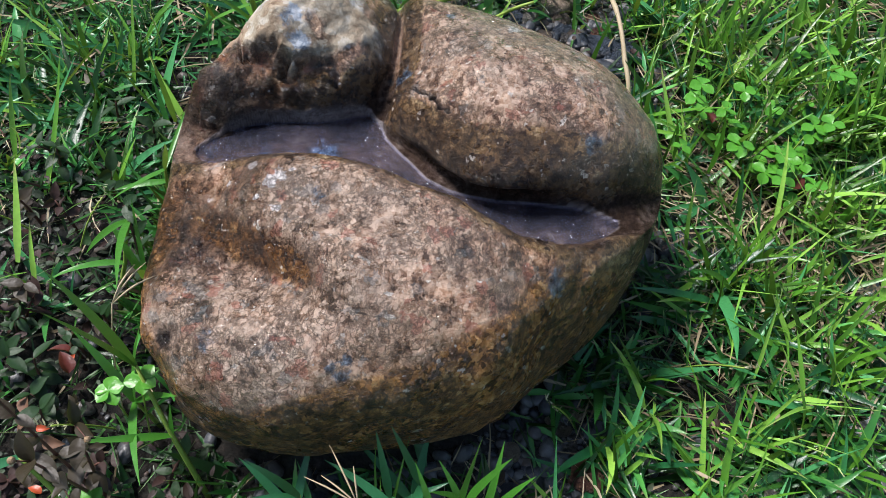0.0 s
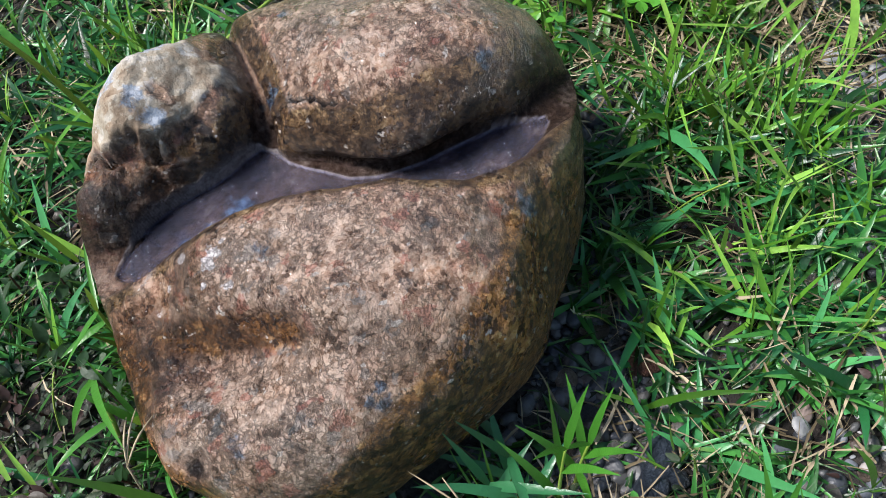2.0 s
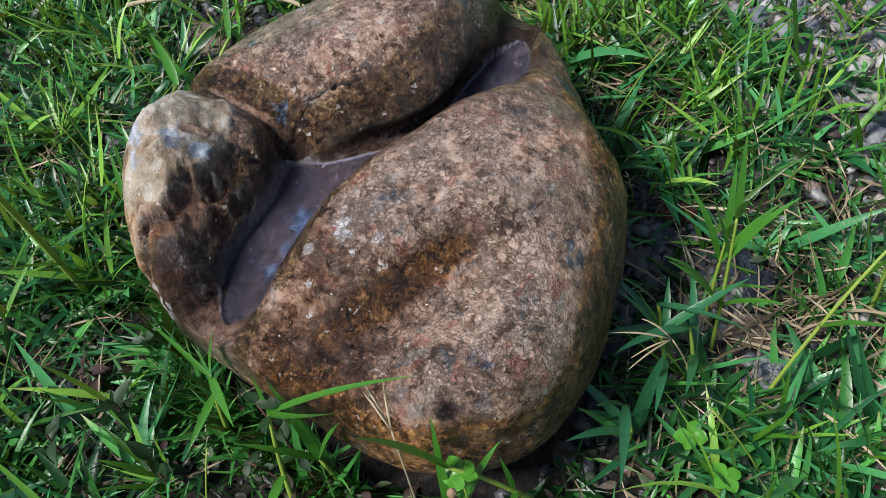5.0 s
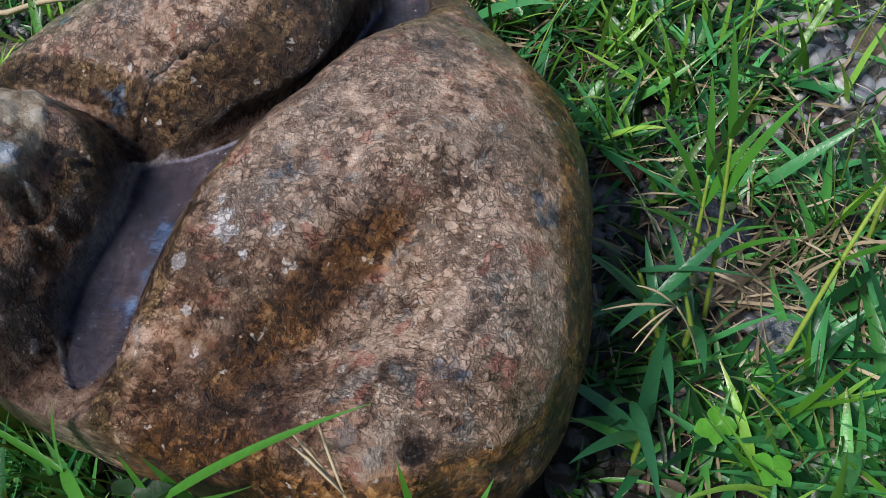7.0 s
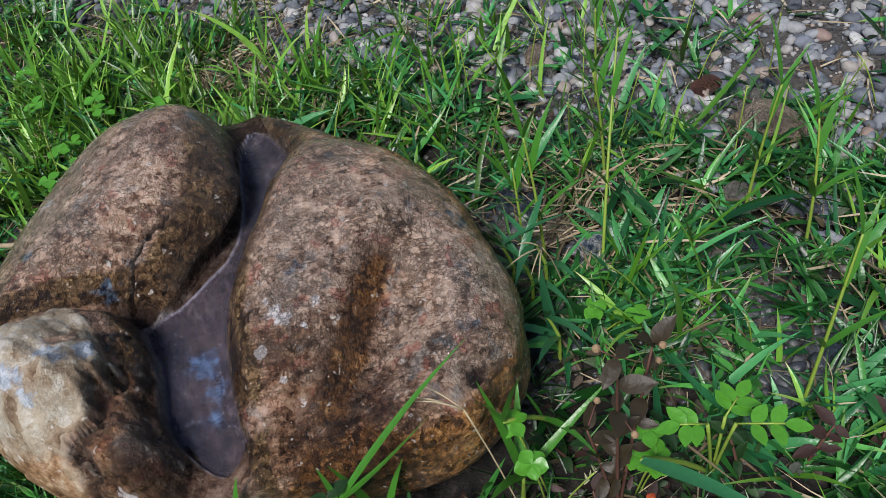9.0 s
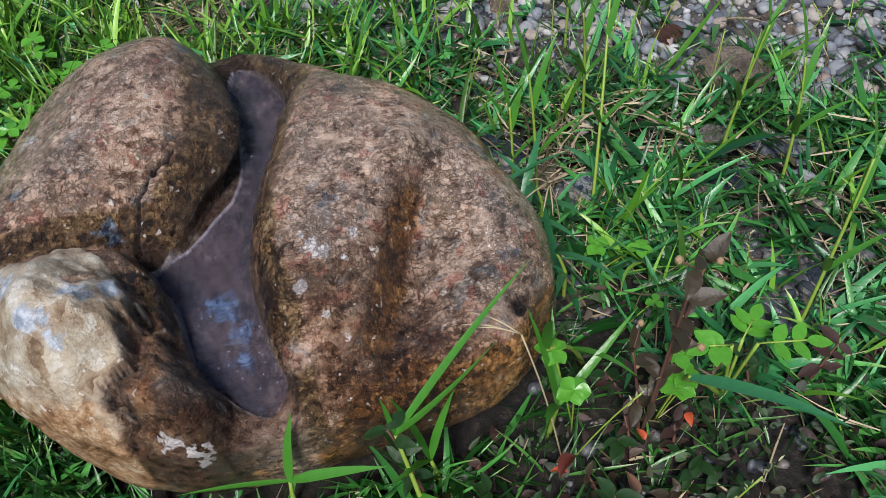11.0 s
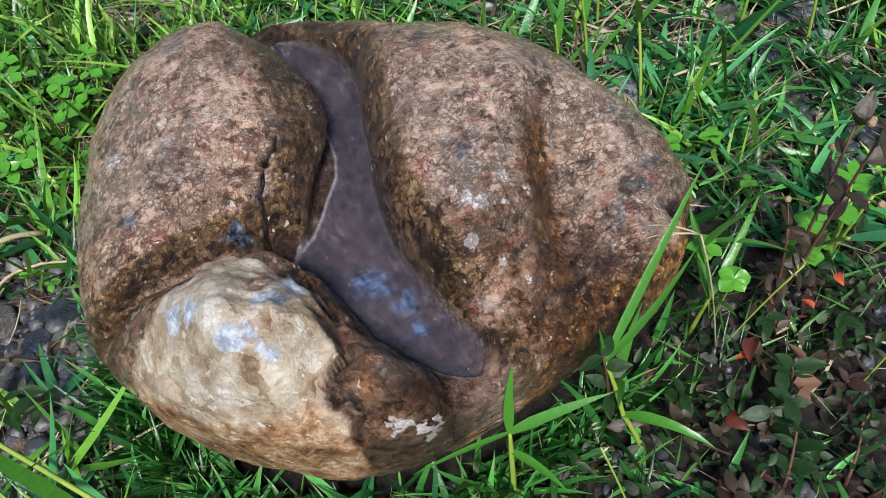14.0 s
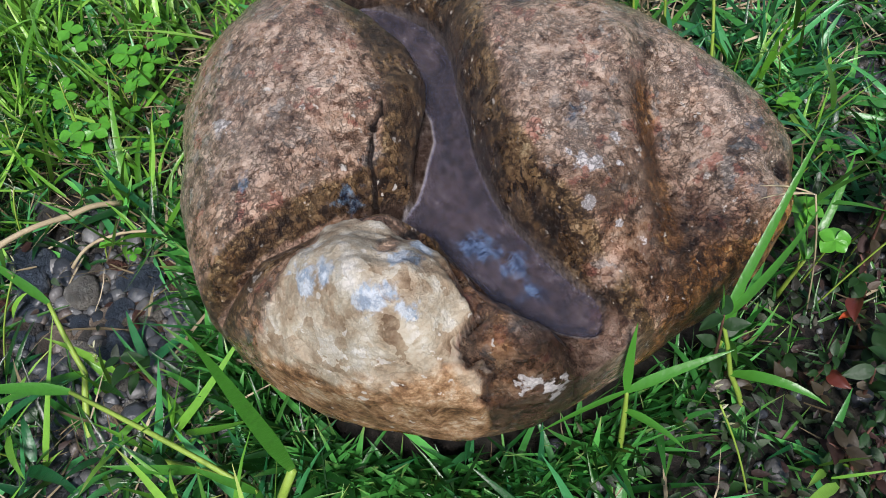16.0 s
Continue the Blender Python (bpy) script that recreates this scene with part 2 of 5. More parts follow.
def pebble_material(name, wet):
    m = Nodes(name)
    k = 0.5 if wet else 1.5
    r = m.island()
    c = m.ramp(r, (0.0, (0.045 * k, 0.052 * k, 0.065 * k)), (0.35, (0.11 * k, 0.125 * k, 0.15 * k)), (0.6, (0.18 * k, 0.19 * k, 0.20 * k)), (0.80, (0.22 * k, 0.205 * k, 0.185 * k)), (0.87, (0.15 * k, 0.105 * k, 0.09 * k)), (0.92, (0.28 * k, 0.285 * k, 0.29 * k)))
    n = m.noise(180, 5, 0.65)
    c = m.mix(0.6, c, m.mix(n, (0.05, 0.05, 0.05), (0.9, 0.88, 0.85)), "OVERLAY")
    return m.done(c, 0.35 if wet else 0.75, m.bump(n, 0.0012))


def leaf_material(name, dark, light, tip=None, gloss=0.34, through_=0.18):
    """Leaf or blade: two greens by island, veins, light that passes through."""
    m = Nodes(name)
    r = m.island()
    half = tuple(0.62 * p + 0.38 * q for p, q in zip(dark, light))
    c = m.ramp(r, (0.0, tuple(0.30 * p for p in dark)), (0.38, tuple(0.85 * p for p in dark)), (0.72, half), (1.0, light))
    v = m.attr("along")
    if tip:
        c = m.mix(m.math("MULTIPLY", m.ramp(v, (0.72, 0.0), (1.0, 1.0)), m.ramp(r, (0.70, 0.0), (0.85, 0.75))), c, tip)
    n = m.noise(300, 3, 0.6)
    c = m.mix(0.35, c, m.mix(n, (0.2, 0.2, 0.2), (0.8, 0.8, 0.8)), "OVERLAY")
    m.done(c, gloss, m.bump(n, 0.0004))
    tr = m.add("BsdfTranslucent")
    m.put(tr.inputs["Color"], m.mix(0.5, c, (0.35, 0.45, 0.05)))
    mx = m.add("MixShader", Fac=through_)
    m.tree.links.new(m.bsdf.outputs[0], mx.inputs[1])
    m.tree.links.new(tr.outputs[0], mx.inputs[2])
    m.tree.links.new(mx.outputs[0], m.tree.nodes["Material Output"].inputs[0])
    return m.mat


def plain_material(name, a, b, scale=120, rough=0.7):
    m = Nodes(name)
    n = m.noise(scale, 5, 0.65)
    return m.done(m.mix(n, a, b), rough, m.bump(n, 0.001))


STONE = stone_material()
WATER = water_material()
SOIL = soil_material()
PEBBLE_DRY = pebble_material("dry_gravel", False)
PEBBLE_WET = pebble_material("damp_dark_gravel", True)
GRASS = leaf_material("grass_green", (0.014, 0.10, 0.017), (0.105, 0.41, 0.080), (0.34, 0.30, 0.12))
GRASS_BLUE = leaf_material("grass_bluish_green", (0.015, 0.13, 0.040), (0.10, 0.40, 0.13))
GRASS_YELLOW = leaf_material("grass_yellow_green", (0.085, 0.27, 0.022), (0.27, 0.52, 0.075), (0.42, 0.36, 0.15))
GRASS_DULL = leaf_material("grass_dull_green", (0.012, 0.065, 0.010), (0.075, 0.24, 0.04), (0.25, 0.20, 0.10))
BLADE = leaf_material("broad_blade_green", (0.052, 0.21, 0.022), (0.075, 0.26, 0.034))
BLADE_BLUE = leaf_material("broad_blade_bluish", (0.025, 0.15, 0.058), (0.05, 0.20, 0.078))
STRAW = leaf_material("dry_straw", (0.20, 0.15, 0.08), (0.55, 0.46, 0.31), gloss=0.7, through_=0.15)
WEED_DULL = leaf_material("weed_dull_green", (0.005, 0.022, 0.004), (0.030, 0.11, 0.020), gloss=0.55)
MAROON_DARK = leaf_material("dark_maroon_leaf", (0.028, 0.013, 0.010), (0.06, 0.022, 0.018), gloss=0.7, through_=0.15)
CLOVER = leaf_material("clover_bright_green", (0.07, 0.28, 0.025), (0.15, 0.42, 0.045))
RUSTY = leaf_material("reddish_brown_leaf", (0.026, 0.020, 0.010), (0.075, 0.052, 0.026), gloss=0.5, through_=0.2)
RED_LEAF = leaf_material("red_leaf", (0.50, 0.08, 0.03), (0.55, 0.13, 0.05), through_=0.25)
MAROON = leaf_material("maroon_leaf", (0.10, 0.022, 0.016), (0.14, 0.040, 0.028), through_=0.15)
DEAD_LEAF = leaf_material("dead_leaf", (0.13, 0.06, 0.032), (0.27, 0.15, 0.09), gloss=0.7, through_=0.15)
SEED = leaf_material("pale_seed", (0.32, 0.34, 0.18), (0.55, 0.52, 0.38), gloss=0.6, through_=0.2)
STEM_RED = plain_material("red_brown_stem", (0.07, 0.03, 0.02), (0.14, 0.06, 0.04))
STEM_GREEN = plain_material("yellow_green_stem", (0.16, 0.28, 0.03), (0.30, 0.40, 0.07), 200, 0.45)
TAN_STEM = plain_material("tan_dry_stem", (0.32, 0.25, 0.14), (0.48, 0.40, 0.26), 200, 0.6)
POD = plain_material("tan_pod", (0.20, 0.12, 0.06), (0.40, 0.28, 0.16), 500, 0.6)
TEAL = plain_material("teal_plastic", (0.0, 0.34, 0.22), (0.01, 0.42, 0.29), 8, 0.35)


def stone_kind(name, *stops, rough=0.55):
    m = Nodes(name)
    n = m.noise(1.6, 7, 0.7)
    return m.done(m.ramp(n, *stops), rough, m.bump(m.noise(4.0, 6, 0.7), 0.05))


def single_pebble():
    m = Nodes("mixed_pebble")
    r = m.add("ObjectInfo").outputs["Random"]
    c = m.ramp(r, (0.0, (0.05, 0.055, 0.065)), (0.35, (0.10, 0.105, 0.12)), (0.6, (0.17, 0.155, 0.14)), (0.8, (0.20, 0.13, 0.09)), (0.95, (0.34, 0.33, 0.31)))
    n = m.noise(2.5, 7, 0.7)
    return m.done(m.mix(0.6, c, m.mix(n, (0.05, 0.05, 0.05), (0.9, 0.88, 0.85)), "OVERLAY"), 0.45, m.bump(n, 0.05))


SINGLE = single_pebble()
MARBLED = stone_kind("marbled_pebble", (0.34, (0.03, 0.07, 0.13)), (0.42, (0.16, 0.22, 0.30)), (0.47, (0.58, 0.61, 0.63)), (0.7, (0.76, 0.77, 0.76)))
TAN_STONE = stone_kind("tan_stone", (0.3, (0.24, 0.18, 0.13)), (0.55, (0.46, 0.36, 0.27)), (0.75, (0.60, 0.52, 0.42)), rough=0.8)
PALE_STONE = stone_kind("pale_stone", (0.3, (0.22, 0.20, 0.17)), (0.55, (0.38, 0.36, 0.32)), (0.75, (0.52, 0.51, 0.48)), rough=0.7)
BLUE_STONE = stone_kind("blue_grey_stone", (0.3, (0.035, 0.05, 0.075)), (0.55, (0.10, 0.13, 0.18)), (0.75, (0.22, 0.26, 0.31)), rough=0.45)
RUST_STONE = stone_kind("rust_stone", (0.3, (0.09, 0.03, 0.022)), (0.55, (0.20, 0.085, 0.055)), (0.75, (0.32, 0.17, 0.12)), rough=0.6)


# ---- helpers for meshes ----
def mesh_object(name, verts, faces, material, parent=None, smooth=True, attrs=None):
    me = bpy.data.meshes.new(name)
    me.from_pydata([tuple(v) for v in np.asarray(verts, float).tolist()], [], faces if isinstance(faces, list) else faces.tolist())
    me.materials.append(material)
    if smooth:
        me.polygons.foreach_set("use_smooth", np.ones(len(me.polygons), bool))
    for key, vals in (attrs or {}).items():
        at_ = me.attributes.new(key, "FLOAT", "POINT")
        at_.data.foreach_set("value", np.asarray(vals, np.float32))
    me.update()
    ob = new(name, me)
    if parent is not None:
        ob.parent = parent
    return ob


LATTICE = np.random.default_rng(5).random((48, 48, 48)) * 2 - 1


def value_noise(x, y, z):
    """Smooth lattice noise in -1..1, for arrays."""
    def cell(v):
        i = np.floor(v).astype(int)
        f = v - i
        return i, f * f * (3 - 2 * f)
    (i, fx), (j, fy), (k, fz) = cell(x), cell(y), cell(z)
    out = 0
    for a in (0, 1):
        for b in (0, 1):
            for c in (0, 1):
                w = (fx if a else 1 - fx) * (fy if b else 1 - fy) * (fz if c else 1 - fz)
                out = out + w * LATTICE[(i + a) % 48, (j + b) % 48, (k + c) % 48]
    return out


def smooth01(v, lo, hi):
    t = np.clip((v - lo) / (hi - lo), 0, 1)
    return t * t * (3 - 2 * t)


# ---- the stone's form ----
CX, CY = 0.0, 0.015
OUTLINE = (0.1578, 0.0003, 0.0102, 0.0016, 0.0141, 0.0087, 0.0003, -0.0017, 0.0023, 0.0026, 0.0036, -0.0004, -0.0007)
# swellings and hollows of the top: centre, spreads, height
SWELLS = [
    (0.0, -0.05, 0.055, 0.055, 0.0126), (-0.03, -0.02, 0.035, 0.03, -0.0011), (-0.10, -0.075, 0.03, 0.03, -0.0060),
    (0.07, 0.07, 0.05, 0.05, 0.0184), (0.03, 0.12, 0.035, 0.035, 0.0019),
    (-0.07, 0.13, 0.025, 0.025, 0.0335), (-0.095, 0.10, 0.018, 0.018, 0.0086), (-0.003, 0.11, 0.014, 0.03, -0.0187),
    (-0.135, 0.085, 0.018, 0.018, 0.0194), (0.11, -0.05, 0.03, 0.03, -0.0026), (-0.13, -0.01, 0.025, 0.03, -0.0203),
    (0.13, 0.05, 0.03, 0.04, 0.0088), (0.0, -0.115, 0.04, 0.025, 0.0018), (0.045, 0.03, 0.025, 0.018, -0.0116),
    (0.08, -0.09, 0.035, 0.035, -0.0087), (0.02, 0.07, 0.014, 0.014, -0.0075), (0.06, 0.01, 0.022, 0.022, 0.0072), (-0.11, -0.05, 0.022, 0.022, -0.0043),
]
SMALL_SWELLS = [(-0.03, -0.07, 0.014, 0.014, 0.0078), (-0.03, 0.16, 0.035, 0.035, 0.0065), (-0.108, 0.008, 0.014, 0.014, -0.006)]
# a trough across the front lobe: x, y, depth
TROUGH = [(-0.018, -0.096, 0.001), (-0.036, -0.080, 0.009), (-0.053, -0.066, 0.020), (-0.076, -0.050, 0.025), (-0.099, -0.036, 0.018), (-0.120, -0.024, 0.005)]
# low step of the west flank, and the groove beside the east flank
SHELF = [(-0.100, 0.036), (-0.121, 0.028), (-0.131, 0.014), (-0.127, -0.008), (-0.132, -0.028), (-0.132, -0.045), (-0.137, -0.065)]
GROOVE = [(0.112, -0.034), (0.107, -0.043), (0.101, -0.058), (0.085, -0.075), (0.068, -0.091)]
WATER_LEVEL = 0.1065
# the pool's shore, east to west: x, y, width of the wall behind it, dry ledge before it, how far the wall leans over
SHORE_NORTH = [
    (0.136, 0.002, 0.026, 0.000, 0.000), (0.125, 0.006, 0.026, 0.000, 0.000), (0.110, 0.0105, 0.028, 0.001, 0.003), (0.090, 0.0125, 0.028, 0.003, 0.008), (0.060, 0.0140, 0.027, 0.006, 0.015),
    (0.045, 0.0165, 0.026, 0.008, 0.017), (0.030, 0.021, 0.024, 0.009, 0.017), (0.016, 0.029, 0.023, 0.009, 0.014), (0.005, 0.042, 0.021, 0.007, 0.008), (-0.004, 0.052, 0.022, 0.005, 0.003),
    (-0.011, 0.061, 0.020, 0.002, 0.000), (-0.015, 0.072, 0.018, 0.000, 0.000), (-0.022, 0.081, 0.014, 0.000, 0.000), (-0.034, 0.079, 0.013, 0.000, 0.000), (-0.047, 0.074, 0.016, 0.000, 0.000), (-0.064, 0.0725, 0.018, 0.000, 0.000),
    (-0.089, 0.0715, 0.020, 0.000, 0.000), (-0.106, 0.066, 0.020, 0.000, 0.000), (-0.119, 0.057, 0.020, 0.000, 0.000), (-0.127, 0.050, 0.018, 0.000, 0.000), (-0.131, 0.045, 0.018, 0.000, 0.000),
]
SHORE_SOUTH = [
    (0.136, -0.002, 0.030, 0.0, 0.0), (0.125, -0.012, 0.030, 0.0, 0.0), (0.108, -0.019, 0.030, 0.0, 0.0), (0.092, -0.0225, 0.030, 0.0, 0.0), (0.070, -0.0205, 0.030, 0.0, 0.0),
    (0.055, -0.0145, 0.029, 0.0, 0.0), (0.035, -0.002, 0.028, 0.0, 0.0), (0.012, 0.008, 0.028, 0.0, 0.0), (-0.003, 0.0175, 0.028, 0.0, 0.0), (-0.020, 0.0245, 0.029, 0.0, 0.0),
    (-0.036, 0.030, 0.030, 0.0, 0.0), (-0.050, 0.0335, 0.030, 0.0, 0.0), (-0.062, 0.0345, 0.031, 0.0, 0.0), (-0.085, 0.0345, 0.032, 0.0, 0.0), (-0.104, 0.0335, 0.030, 0.0, 0.0),
    (-0.116, 0.031, 0.026, 0.0, 0.0), (-0.124, 0.034, 0.022, 0.0, 0.0), (-0.130, 0.040, 0.020, 0.0, 0.0),
]
# dry floors beyond the pool's ends: x, y, half width, floor height, width of the south wall, of the north wall
WEST_FLOOR = [(-0.112, 0.050, 0.010, 0.1068, 0.028, 0.018), (-0.130, 0.046, 0.016, 0.1085, 0.030, 0.018), (-0.150, 0.050, 0.020, 0.1080, 0.030, 0.018), (-0.185, 0.060, 0.020, 0.098, 0.030, 0.016)]
EAST_FLOOR = [(0.115, -0.004, 0.010, 0.1068, 0.028, 0.026), (0.150, 0.006, 0.014, 0.1050, 0.030, 0.028), (0.185, 0.018, 0.014, 0.090, 0.030, 0.020)]
ARM = [(-0.034, 0.056, 0.012, 0.101, 0.022, 0.020), (-0.016, 0.080, 0.007, 0.110, 0.022, 0.020), (-0.007, 0.105, 0.003, 0.122, 0.020, 0.018), (-0.004, 0.150, 0.002, 0.128, 0.020, 0.020), (-0.008, 0.190, 0.002, 0.10, 0.020, 0.020)]
CRACK = [(0.029, 0.050), (0.022, 0.055), (0.019, 0.063), (0.013, 0.069), (0.006, 0.076), (0.000, 0.078), (-0.004, 0.082), (-0.009, 0.086)]


def outline(th):
    r = OUTLINE[0] + 0 * th
    for k in range(1, 7):
        r = r + OUTLINE[2 * k - 1] * np.cos(k * th) + OUTLINE[2 * k] * np.sin(k * th)
    return r


def belt(th):
    return 0.0606 - 0.0247 * np.cos(th) + 0.0055 * np.sin(th)


def plateau(x, y):
    h = 0.1448 + 0 * x
    for a, b, sx, sy, k in SWELLS + SMALL_SWELLS:
        h = h + k * np.exp(-((x - a) / sx) ** 2 / 2 - ((y - b) / sy) ** 2 / 2)
    d, (deep,), side = along_line(x, y, TROUGH)
    h = h - deep * np.exp(-(d / np.where(side > 0, 0.021, 0.0080)) ** 2 / 2)
    d, _, side = along_line(x, y, [(*p, 0.0) for p in SHELF])
    h = h - 0.0045 * smooth01(np.where(side < 0, d, -d), -0.002, 0.003) * smooth01(-x, 0.09, 0.115) * (y < 0.05)
    return h


def along_line(x, y, line):
    """Nearest point of a polyline for arrays: distance, the blended further columns, side (positive to the left)."""
    best, cols, side = np.full(x.shape, 9.0), np.zeros((len(line[0]) - 2, *x.shape)), np.zeros(x.shape)
    for p, q in zip(line, line[1:]):
        dx, dy = q[0] - p[0], q[1] - p[1]
        t = np.clip(((x - p[0]) * dx + (y - p[1]) * dy) / (dx * dx + dy * dy), 0, 1)
        ex, ey = x - p[0] - t * dx, y - p[1] - t * dy
        d = np.hypot(ex, ey)
        near = d < best
        best = np.where(near, d, best)
        side = np.where(near, dx * ey - dy * ex, side)
        for i in range(len(cols)):
            cols[i] = np.where(near, p[i + 2] + t * (q[i + 2] - p[i + 2]), cols[i])
    return best, cols, side


def carve(x, y, z, line):
    d, (hw, floor, south, north), side = along_line(x, y, line)
    wall = np.where(side > 0, north, south)
    t = np.clip((d - hw) / wall, 0, 1)
    lift = (1 - (1 - t) ** 1.9) ** (1 / 1.9)
    floor = floor + 0.004 * (d / hw).clip(0, 1) ** 2
    return np.where(z > floor, floor + (z - floor) * lift, z), 1 - t


def carve_pool(x, y, z):
    """Sink the pool; beyond its shore come the ledge and the wall, which may lean over."""
    ring = [p[:2] for p in SHORE_NORTH] + [p[:2] for p in SHORE_SOUTH[::-1]]
    inside = np.zeros(x.shape, bool)
    for (ax, ay), (bx, by) in zip(ring, ring[1:] + ring[:1]):
        if ay != by:
            inside ^= ((ay > y) != (by > y)) & (x < (bx - ax) * (y - ay) / (by - ay) + ax)
    dn, cn, _ = along_line(x, y, SHORE_NORTH)
    ds, cs, _ = along_line(x, y, SHORE_SOUTH)
    d = np.minimum(dn, ds)
    wall, ledge, lean = np.where(dn < ds, cn, cs)
    t = np.clip((d - ledge) / wall, 0, 1)
    lift = (1 - (1 - t) ** 1.9) ** (1 / 1.9)
    floor = WATER_LEVEL + 0.0003 + 0.05 * np.minimum(d, ledge)
    out = np.where(z > floor, floor + (z - floor) * lift, z)
    bed = WATER_LEVEL - 0.0105 * smooth01(d, -0.002, 0.013)
    shift = -lean * smooth01(t, 0.0, 0.10) * (1 - smooth01(t, 0.18, 0.75)) * ~inside
    ring_ = np.exp(-((d + np.where(inside, 0.0003, -0.0003)) / 0.0007) ** 2) * np.where(dn < ds, 0.55, 0.15)
    return np.where(inside, np.minimum(bed, z), out), np.where(inside, 1.0, 1 - t), shift, inside, ring_


def build_stone():
    nt, ns = 560, 330
    th = np.linspace(0, 2 * math.pi, nt, endpoint=False)
    s = np.r_[np.linspace(0.0, 0.93, 235)[1:], np.linspace(0.93, 1.0, 36)[1:], np.linspace(1.0, 1.92, 61)[1:]]
    T, S = np.meshgrid(th, s)
    rim, zc = outline(T), belt(T)
    power = 4.2 + 0.225 * np.cos(T) + 0.604 * np.sin(T)
    up = S <= 1
    u = np.where(up, S, 1.0)
    ang = np.clip((S - 1), 0, 1) * math.pi / 2
    lat = np.where(up, u, np.cos(ang) ** (2 / 2.2))
    fac = (1 - u ** power).clip(0, 1) ** (1 / power)
    x, y = CX + rim * lat * np.cos(T), CY + rim * lat * np.sin(T)
    ztop = zc + (plateau(x, y) - zc) * fac
    zbot = zc - (zc + 0.012) * np.sin(ang) ** (2 / 2.2)
    z = np.where(up, ztop, zbot)
    flow = np.zeros_like(z)
    z2, f, shift, inside, ring_ = carve_pool(x, y, z)
    flow = np.maximum(flow, np.where(up, f, 0))
    z = np.where(up, z2, z)
    for line in (WEST_FLOOR, EAST_FLOOR, ARM):
        z2, f = carve(x, y, z, line)
        flow = np.maximum(flow, np.where(up & ~inside, f, 0))
        z = np.where(up & ~inside, z2, z)
    # the leaning wall of the back lobe
    y = y + 0.92 * shift * up
    x = x - 0.30 * shift * up
    # uneven skin
    n = 0.0022 * value_noise(x * 32 + 9, y * 32 + 5, z * 32 + 3) + 0.0010 * value_noise(x * 85 + 4, y * 85 + 8, z * 85 + 2) + 0.0005 * value_noise(x * 210, y * 210, z * 210)
    calm = 1 - 0.7 * smooth01(flow, 0.75, 1.0)
    rr = np.hypot(x - CX, y - CY) + 1e-6
    steep = smooth01(u, 0.7, 1.0)
    x, y = x + n * calm * steep * (x - CX) / rr, y + n * calm * steep * (y - CY) / rr
    z = z + n * calm * (1 - steep)
    # dents and the broken edge of the pale cap
    for a, b, c, size, deep in ((0.092, -0.082, 0.095, 0.012, 0.005), (-0.128, -0.098, 0.090, 0.009, 0.005), (-0.124, -0.090, 0.118, 0.007, 0.009), (0.021, -0.072, 0.150, 0.004, 0.0025), (-0.048, 0.089, 0.152, 0.008, 0.006), (-0.085, 0.083, 0.14, 0.016, 0.006), (-0.118, 0.085, 0.13, 0.012, 0.006), (-0.100, 0.104, 0.152, 0.006, 0.006), (-0.062, 0.112, 0.168, 0.006, 0.003)):
        g = deep * np.exp(-((x - a) ** 2 + (y - b) ** 2 + (z - c) ** 2) / (2 * size ** 2))
        x, y, z = x - g * steep * (x - CX) / rr, y - g * steep * (y - CY) / rr, z - g * (1 - steep)
    jit = 0.0008 * value_noise(x * 330, y * 330, 0 * z) + 0.0010 * value_noise(x * 120 + 7, y * 120, 0 * z)
    dc = np.abs(along_line(x, y, [(*p, 0.0) for p in CRACK])[0] + jit)
    hole = np.exp(-((x - 0.018) ** 2 + (y - 0.064) ** 2) / (2 * 0.0022 ** 2))
    crack_and_shade = np.where(up & (z > 0.108), np.maximum(1 - smooth01(dc, 0.0004, 0.0013), smooth01(hole, 0.3, 0.8)), 0)
    de = along_line(x, y, [(*p, 0.0) for p in SHELF])[0] + jit
    crack_and_shade = np.maximum(crack_and_shade, np.where(up & (y > 0.004) & (y < 0.034), 0.8 * (1 - smooth01(np.abs(de), 0.0003, 0.0011)) * smooth01(value_noise(x * 60, y * 60, 0 * z), -0.3, 0.1), 0))
    crack_and_shade = np.maximum(crack_and_shade, smooth01(np.exp(-((x + 0.125) ** 2 + (y + 0.090) ** 2 + (z - 0.114) ** 2) / (2 * 0.0042 ** 2)), 0.3, 0.8))
    dg = along_line(x, y, [(*p, 0.0) for p in GROOVE])[0]
    z = z - 0.003 * crack_and_shade - np.where(up, 0.0035 * np.exp(-(dg / 0.005) ** 2), 0)
    # where the pale cap, the brown film and the dark floor lie
    edge = np.interp(-x, (0.030, 0.050, 0.070, 0.085, 0.097, 0.1025, 0.1065, 0.113, 0.120, 0.129, 0.14), (0.104, 0.092, 0.086, 0.092, 0.094, 0.095, 0.109, 0.106, 0.105, 0.108, 0.112))
    ragged = 0.004 * value_noise(x * 110, y * 110, z * 110) + 0.0025 * value_noise(x * 260, y * 260, z * 260)
    cap = smooth01(y - edge + ragged, -0.0015, 0.0015) * smooth01(-0.018 - x - 0.75 * np.clip(y - 0.115, -0.02, 0.05) * 0.5 + ragged, -0.004, 0.004) * smooth01(z + 2.5 * ragged, 0.062, 0.076)
    cap_low = 1 - smooth01(z + 2.0 * ragged + 0.012 * value_noise(x * 45, y * 45, z * 45), 0.120, 0.132)
    z = z + np.where(up, 0.0040 * cap * (1 - 0.6 * cap_low) * (1 - smooth01(y - edge, 0.03, 0.06)), 0)
